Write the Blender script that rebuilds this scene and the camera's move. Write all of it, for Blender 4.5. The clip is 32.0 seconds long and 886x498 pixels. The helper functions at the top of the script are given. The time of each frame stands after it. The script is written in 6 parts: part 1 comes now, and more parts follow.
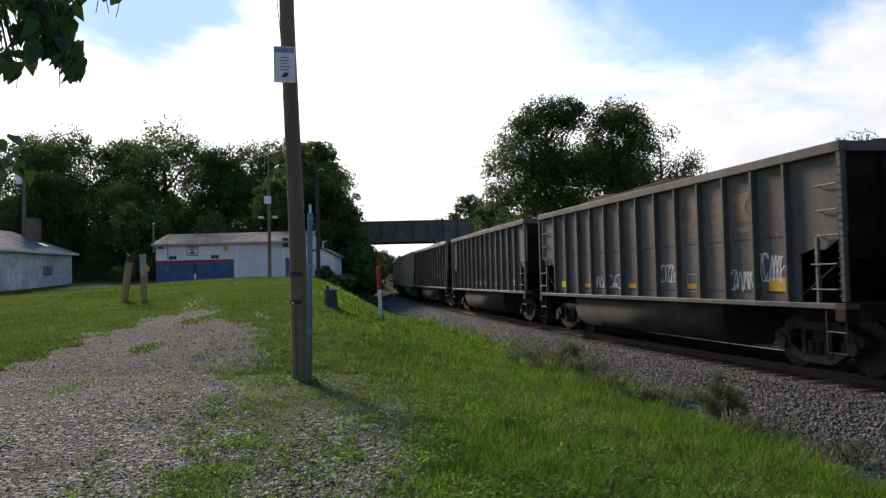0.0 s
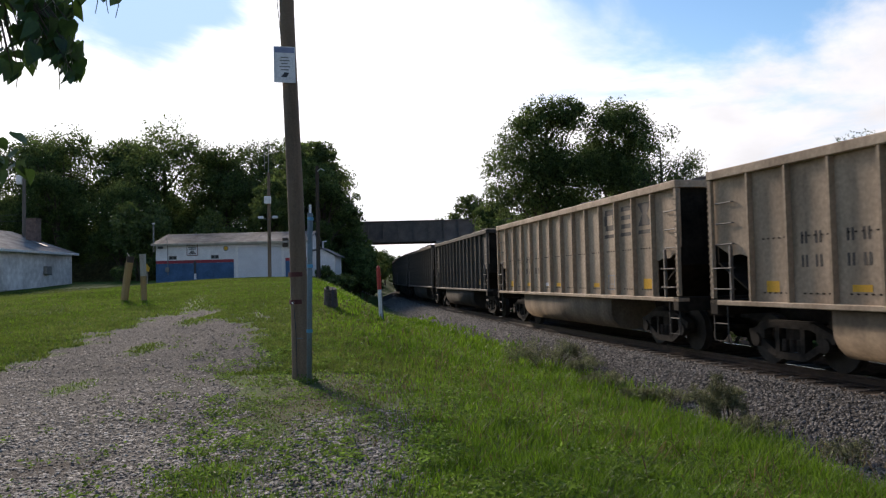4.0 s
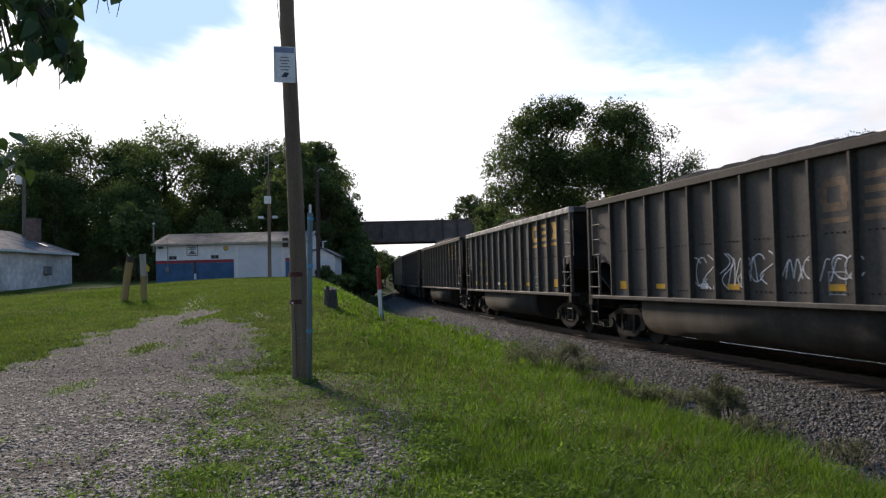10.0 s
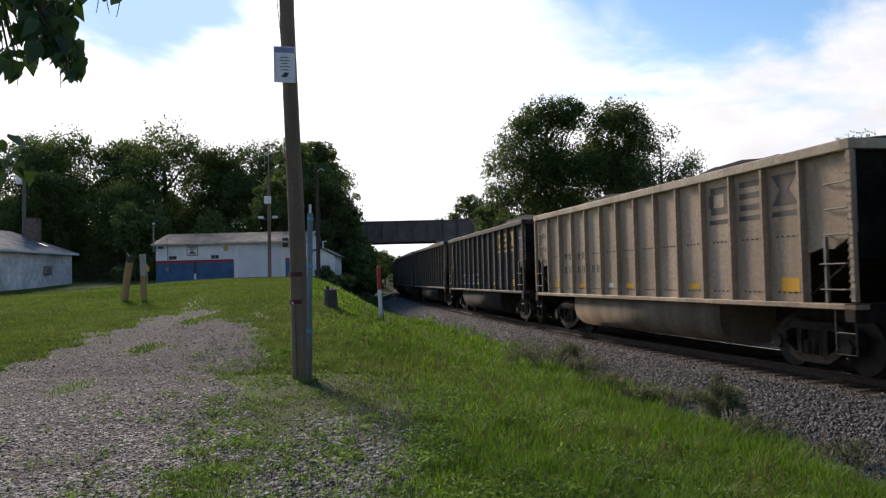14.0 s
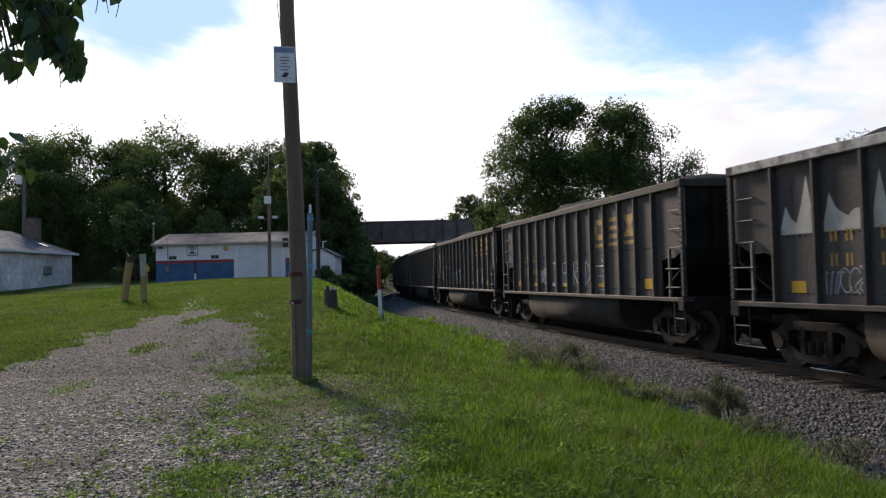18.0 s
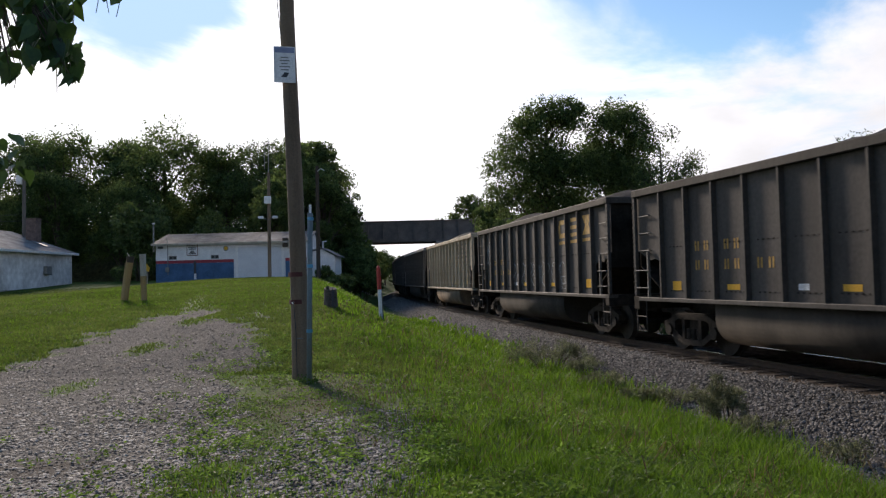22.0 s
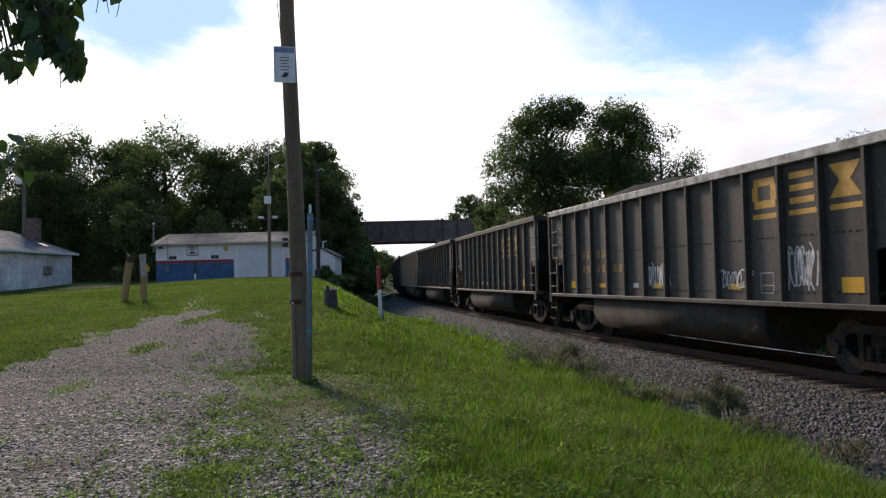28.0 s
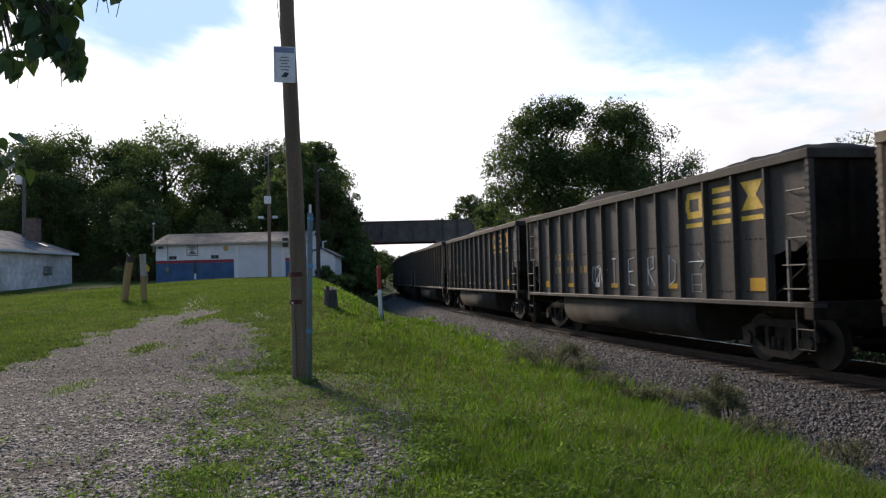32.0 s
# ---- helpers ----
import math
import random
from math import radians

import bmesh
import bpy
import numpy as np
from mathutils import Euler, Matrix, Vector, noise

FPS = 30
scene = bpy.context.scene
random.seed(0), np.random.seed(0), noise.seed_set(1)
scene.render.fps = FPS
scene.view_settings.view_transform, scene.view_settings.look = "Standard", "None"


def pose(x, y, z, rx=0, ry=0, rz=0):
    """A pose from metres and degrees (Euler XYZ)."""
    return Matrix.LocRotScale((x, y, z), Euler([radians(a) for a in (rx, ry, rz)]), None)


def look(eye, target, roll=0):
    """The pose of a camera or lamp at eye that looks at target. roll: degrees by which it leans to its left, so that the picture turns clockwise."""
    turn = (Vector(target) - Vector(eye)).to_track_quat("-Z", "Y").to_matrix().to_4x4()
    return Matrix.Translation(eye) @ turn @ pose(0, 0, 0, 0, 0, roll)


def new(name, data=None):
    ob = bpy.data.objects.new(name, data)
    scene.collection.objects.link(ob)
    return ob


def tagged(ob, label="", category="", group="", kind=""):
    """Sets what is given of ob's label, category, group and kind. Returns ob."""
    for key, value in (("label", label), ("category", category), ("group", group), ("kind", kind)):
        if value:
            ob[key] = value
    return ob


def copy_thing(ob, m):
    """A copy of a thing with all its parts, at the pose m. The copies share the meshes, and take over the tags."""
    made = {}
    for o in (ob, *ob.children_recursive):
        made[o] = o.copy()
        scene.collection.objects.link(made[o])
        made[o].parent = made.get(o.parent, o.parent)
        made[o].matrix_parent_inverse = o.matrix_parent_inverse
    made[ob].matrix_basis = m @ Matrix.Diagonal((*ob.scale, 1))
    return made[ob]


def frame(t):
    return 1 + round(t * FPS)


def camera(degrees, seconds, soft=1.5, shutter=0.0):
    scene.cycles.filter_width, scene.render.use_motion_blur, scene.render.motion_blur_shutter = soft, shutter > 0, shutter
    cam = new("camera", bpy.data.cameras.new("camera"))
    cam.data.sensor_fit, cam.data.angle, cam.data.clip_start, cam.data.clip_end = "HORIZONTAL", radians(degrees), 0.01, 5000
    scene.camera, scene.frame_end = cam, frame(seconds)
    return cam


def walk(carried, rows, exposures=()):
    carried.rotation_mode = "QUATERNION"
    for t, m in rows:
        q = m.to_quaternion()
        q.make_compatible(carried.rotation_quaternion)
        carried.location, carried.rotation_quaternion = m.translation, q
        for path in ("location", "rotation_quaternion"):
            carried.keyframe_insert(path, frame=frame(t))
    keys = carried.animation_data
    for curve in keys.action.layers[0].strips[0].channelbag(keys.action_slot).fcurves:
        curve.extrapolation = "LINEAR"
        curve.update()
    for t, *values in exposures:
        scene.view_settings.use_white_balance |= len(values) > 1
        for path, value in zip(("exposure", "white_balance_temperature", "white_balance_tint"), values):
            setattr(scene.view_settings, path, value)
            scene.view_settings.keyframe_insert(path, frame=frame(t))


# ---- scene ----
cam = camera(58.0, 32.0, soft=1.25, shutter=0.08)
EYE = (0.0, 0.0, 1.749)
PITCH = radians(2.086)
still = look(EYE, (0.0, 100.0, 1.749 + 100.0 * math.tan(PITCH)), -1.43)
walk(cam, [(0.0, still), (32.0, still)], [(0.0, 0.29, 6850.0, 17.0), (32.0, 0.29, 6850.0, 17.0)])

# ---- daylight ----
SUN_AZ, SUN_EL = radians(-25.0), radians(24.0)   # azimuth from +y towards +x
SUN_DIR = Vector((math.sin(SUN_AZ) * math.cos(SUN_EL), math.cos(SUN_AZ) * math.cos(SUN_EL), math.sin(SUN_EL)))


def make_world():
    w = bpy.data.worlds.new("daylight")
    scene.world = w
    w.use_nodes = True
    nt = w.node_tree
    nt.nodes.clear()
    N, L = nt.nodes.new, nt.links.new
    sky = N("ShaderNodeTexSky")
    sky.sky_type = "NISHITA"
    sky.sun_disc = False
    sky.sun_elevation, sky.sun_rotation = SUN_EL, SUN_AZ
    sky.dust_density = 0.3
    co = N("ShaderNodeTexCoord")
    sep = N("ShaderNodeSeparateXYZ")
    L(co.outputs["Generated"], sep.inputs[0])
    up = N("ShaderNodeMath"); up.operation = "MAXIMUM"; up.inputs[1].default_value = 0.0
    L(sep.outputs["Z"], up.inputs[0])
    den = N("ShaderNodeMath"); den.operation = "ADD"; den.inputs[1].default_value = 0.22
    L(up.outputs[0], den.inputs[0])
    px = N("ShaderNodeMath"); px.operation = "DIVIDE"
    py = N("ShaderNodeMath"); py.operation = "DIVIDE"
    L(sep.outputs["X"], px.inputs[0]); L(den.outputs[0], px.inputs[1])
    L(sep.outputs["Y"], py.inputs[0]); L(den.outputs[0], py.inputs[1])
    comb = N("ShaderNodeCombineXYZ")
    L(px.outputs[0], comb.inputs[0]); L(py.outputs[0], comb.inputs[1])
    mp = N("ShaderNodeMapping")
    mp.inputs["Location"].default_value = (0.35, 0.2, 0.0)
    mp.inputs["Scale"].default_value = (1.0, 0.75, 1.0)
    spin = N("ShaderNodeVectorRotate"); spin.rotation_type = "Z_AXIS"
    spin.inputs["Angle"].default_value = radians(18.0)
    L(comb.outputs[0], spin.inputs["Vector"])
    L(spin.outputs[0], mp.inputs[0])
    n1 = N("ShaderNodeTexNoise")
    n1.inputs["Scale"].default_value = 1.25
    n1.inputs["Detail"].default_value = 9
    n1.inputs["Roughness"].default_value = 0.56
    n1.inputs["Distortion"].default_value = 0.5
    L(mp.outputs[0], n1.inputs["Vector"])
    cover = N("ShaderNodeMapRange")
    cover.interpolation_type = "SMOOTHSTEP"
    cover.inputs["From Min"].default_value = 0.435
    cover.inputs["From Max"].default_value = 0.60
    # the deck thins out overhead
    thin = N("ShaderNodeMapRange")
    thin.inputs["From Min"].default_value = 0.17
    thin.inputs["From Max"].default_value = 0.42
    thin.inputs["To Min"].default_value = 0.14
    thin.inputs["To Max"].default_value = -0.16
    L(sep.outputs["Z"], thin.inputs["Value"])
    deck = N("ShaderNodeMath"); deck.operation = "ADD"
    L(n1.outputs["Fac"], deck.inputs[0]); L(thin.outputs[0], deck.inputs[1])
    # a gap in the deck up to the left of the pole
    away = N("ShaderNodeVectorMath"); away.operation = "DISTANCE"
    L(co.outputs["Generated"], away.inputs[0])
    away.inputs[1].default_value = (-0.316, 0.90, 0.315)
    gap = N("ShaderNodeMapRange")
    gap.inputs["From Min"].default_value, gap.inputs["From Max"].default_value = 0.0, 0.11
    gap.inputs["To Min"].default_value, gap.inputs["To Max"].default_value = -0.30, 0.0
    L(away.outputs["Value"], gap.inputs["Value"])
    torn = N("ShaderNodeMath"); torn.operation = "ADD"
    L(deck.outputs[0], torn.inputs[0]); L(gap.outputs[0], torn.inputs[1])
    # thicker cloud round that gap, towards the sun
    thick = N("ShaderNodeMapRange")
    thick.inputs["From Min"].default_value, thick.inputs["From Max"].default_value = 0.28, 0.5
    thick.inputs["To Min"].default_value, thick.inputs["To Max"].default_value = 0.17, 0.0
    L(away.outputs["Value"], thick.inputs["Value"])
    full = N("ShaderNodeMath"); full.operation = "ADD"
    L(torn.outputs[0], full.inputs[0]); L(thick.outputs[0], full.inputs[1])
    L(full.outputs[0], cover.inputs["Value"])
    # cloud brightness: thin veils and thicker grey bellies, brighter towards the sun
    n2 = N("ShaderNodeTexNoise")
    n2.inputs["Scale"].default_value = 3.2
    n2.inputs["Detail"].default_value = 8
    L(mp.outputs[0], n2.inputs["Vector"])
    belly = N("ShaderNodeMapRange")
    belly.inputs["From Min"].default_value = 0.3
    belly.inputs["From Max"].default_value = 0.7
    belly.inputs["To Min"].default_value = 0.88
    belly.inputs["To Max"].default_value = 1.15
    L(n2.outputs["Fac"], belly.inputs["Value"])
    dot = N("ShaderNodeVectorMath"); dot.operation = "DOT_PRODUCT"
    L(co.outputs["Generated"], dot.inputs[0])
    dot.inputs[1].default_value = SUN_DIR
    glow = N("ShaderNodeMapRange")
    glow.inputs["From Min"].default_value = 0.58
    glow.inputs["From Max"].default_value = 1.0
    glow.inputs["To Min"].default_value = 0.84
    glow.inputs["To Max"].default_value = 1.45
    L(dot.outputs["Value"], glow.inputs["Value"])
    # the half of the sky away from the sun is duller
    dull = N("ShaderNodeMapRange")
    dull.inputs["From Min"].default_value, dull.inputs["From Max"].default_value = -0.7, 0.5
    dull.inputs["To Min"].default_value, dull.inputs["To Max"].default_value = 0.9, 1.0
    L(dot.outputs["Value"], dull.inputs["Value"])
    lit = N("ShaderNodeMath"); lit.operation = "MULTIPLY"
    L(dull.outputs[0], lit.inputs[0]); L(glow.outputs[0], lit.inputs[1])
    br = N("ShaderNodeMath"); br.operation = "MULTIPLY"
    L(belly.outputs[0], br.inputs[0]); L(lit.outputs[0], br.inputs[1])
    white = N("ShaderNodeVectorMath"); white.operation = "SCALE"
    white.inputs[0].default_value = (7.4, 7.8, 8.2)
    L(br.outputs[0], white.inputs["Scale"])
    deep = N("ShaderNodeHueSaturation")
    deep.inputs["Saturation"].default_value = 1.3
    L(sky.outputs[0], deep.inputs["Color"])
    blue = N("ShaderNodeVectorMath"); blue.operation = "SCALE"
    blue.inputs["Scale"].default_value = 1.25
    L(deep.outputs[0], blue.inputs[0])
    soft_blue = N("ShaderNodeVectorMath"); soft_blue.operation = "MINIMUM"
    soft_blue.inputs[1].default_value = (3.9, 6.0, 9.4)
    L(blue.outputs[0], soft_blue.inputs[0])
    mix = N("ShaderNodeMix"); mix.data_type = "RGBA"
    L(cover.outputs[0], mix.inputs["Factor"])
    L(soft_blue.outputs[0], mix.inputs[6]); L(white.outputs[0], mix.inputs[7])
    bg = N("ShaderNodeBackground")
    bg.inputs["Strength"].default_value = 0.11
    L(mix.outputs[2], bg.inputs["Color"])
    out = N("ShaderNodeOutputWorld")
    L(bg.outputs[0], out.inputs[0])


make_world()
sun = new("sun", bpy.data.lights.new("sun", "SUN"))
sun.data.energy, sun.data.angle, sun.data.color = 3.7, radians(10.0), (1.0, 0.90, 0.76)
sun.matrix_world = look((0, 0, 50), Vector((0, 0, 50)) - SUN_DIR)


# ---- materials ----
def material(name, base, rough=0.7, metal=0.0, vary=0.25, scale=6.0, fine=60.0, bump=0.2, second=None,
             island=False, objvar=0.0, streak=0.0, trans=0.0, spec=0.4, coords="Object"):
    m = bpy.data.materials.new(name)
    m.use_nodes = True
    nt = m.node_tree
    N, L = nt.nodes.new, nt.links.new
    b = nt.nodes["Principled BSDF"]
    b.inputs["Roughness"].default_value = rough
    b.inputs["Metallic"].default_value = metal
    b.inputs["Specular IOR Level"].default_value = spec
    co = N("ShaderNodeTexCoord")
    n1 = N("ShaderNodeTexNoise")
    n1.inputs["Scale"].default_value = scale
    n1.inputs["Detail"].default_value = 6
    n1.inputs["Roughness"].default_value = 0.65
    n2 = N("ShaderNodeTexNoise")
    n2.inputs["Scale"].default_value = fine
    n2.inputs["Detail"].default_value = 4
    vec = co.outputs[coords]
    if streak:
        mp = N("ShaderNodeMapping")
        mp.inputs["Scale"].default_value = (1.0, 1.0, streak)
        L(vec, mp.inputs[0])
        L(mp.outputs[0], n1.inputs["Vector"])
    else:
        L(vec, n1.inputs["Vector"])
    L(vec, n2.inputs["Vector"])
    mix = N("ShaderNodeMix"); mix.data_type = "RGBA"
    mr = N("ShaderNodeMapRange")
    mr.inputs["From Min"].default_value = 0.36
    mr.inputs["From Max"].default_value = 0.66
    L(n1.outputs["Fac"], mr.inputs["Value"])
    L(mr.outputs[0], mix.inputs["Factor"])
    lo = [c * (1 - vary) for c in base]
    hi = list(second) if second else [min(1.0, c * (1 + vary)) for c in base]
    mix.inputs[6].default_value = (*lo, 1)
    mix.inputs[7].default_value = (*hi, 1)
    col = mix.outputs[2]
    if island or objvar:
        hsv = N("ShaderNodeHueSaturation")
        v = N("ShaderNodeMapRange")
        k = objvar or 0.5
        v.inputs["To Min"].default_value, v.inputs["To Max"].default_value = 1 - k, 1 + k
        if island:
            g = N("ShaderNodeNewGeometry"); L(g.outputs["Random Per Island"], v.inputs["Value"])
        else:
            g = N("ShaderNodeObjectInfo"); L(g.outputs["Random"], v.inputs["Value"])
        L(v.outputs[0], hsv.inputs["Value"])
        L(col, hsv.inputs["Color"])
        col = hsv.outputs[0]
    f = N("ShaderNodeMix"); f.data_type = "RGBA"; f.blend_type = "MULTIPLY"
    f.inputs["Factor"].default_value = 0.5
    fr = N("ShaderNodeMapRange")
    fr.inputs["From Min"].default_value, fr.inputs["From Max"].default_value = 0.3, 0.7
    fr.inputs["To Min"].default_value, fr.inputs["To Max"].default_value = 0.6, 1.3
    L(n2.outputs["Fac"], fr.inputs["Value"])
    L(col, f.inputs[6]); L(fr.outputs[0], f.inputs[7])
    L(f.outputs[2], b.inputs["Base Color"])
    if bump:
        bp = N("ShaderNodeBump")
        bp.inputs["Strength"].default_value = bump
        bp.inputs["Distance"].default_value = 0.01
        L(n2.outputs["Fac"], bp.inputs["Height"])
        L(bp.outputs[0], b.inputs["Normal"])
    if trans:
        tr = N("ShaderNodeBsdfTranslucent")
        L(f.outputs[2], tr.inputs["Color"])
        ms = N("ShaderNodeMixShader")
        ms.inputs[0].default_value = trans
        L(b.outputs[0], ms.inputs[1]); L(tr.outputs[0], ms.inputs[2])
        L(ms.outputs[0], nt.nodes["Material Output"].inputs[0])
    return m


def paint(name, base, dirt_shade):
    """Weathered car paint: vertical dirt runs, dust low on the panels, chips."""
    return material(name, base, rough=0.7, vary=0.32, scale=0.9, fine=14.0, bump=0.06, second=dirt_shade, streak=0.22, spec=0.22)


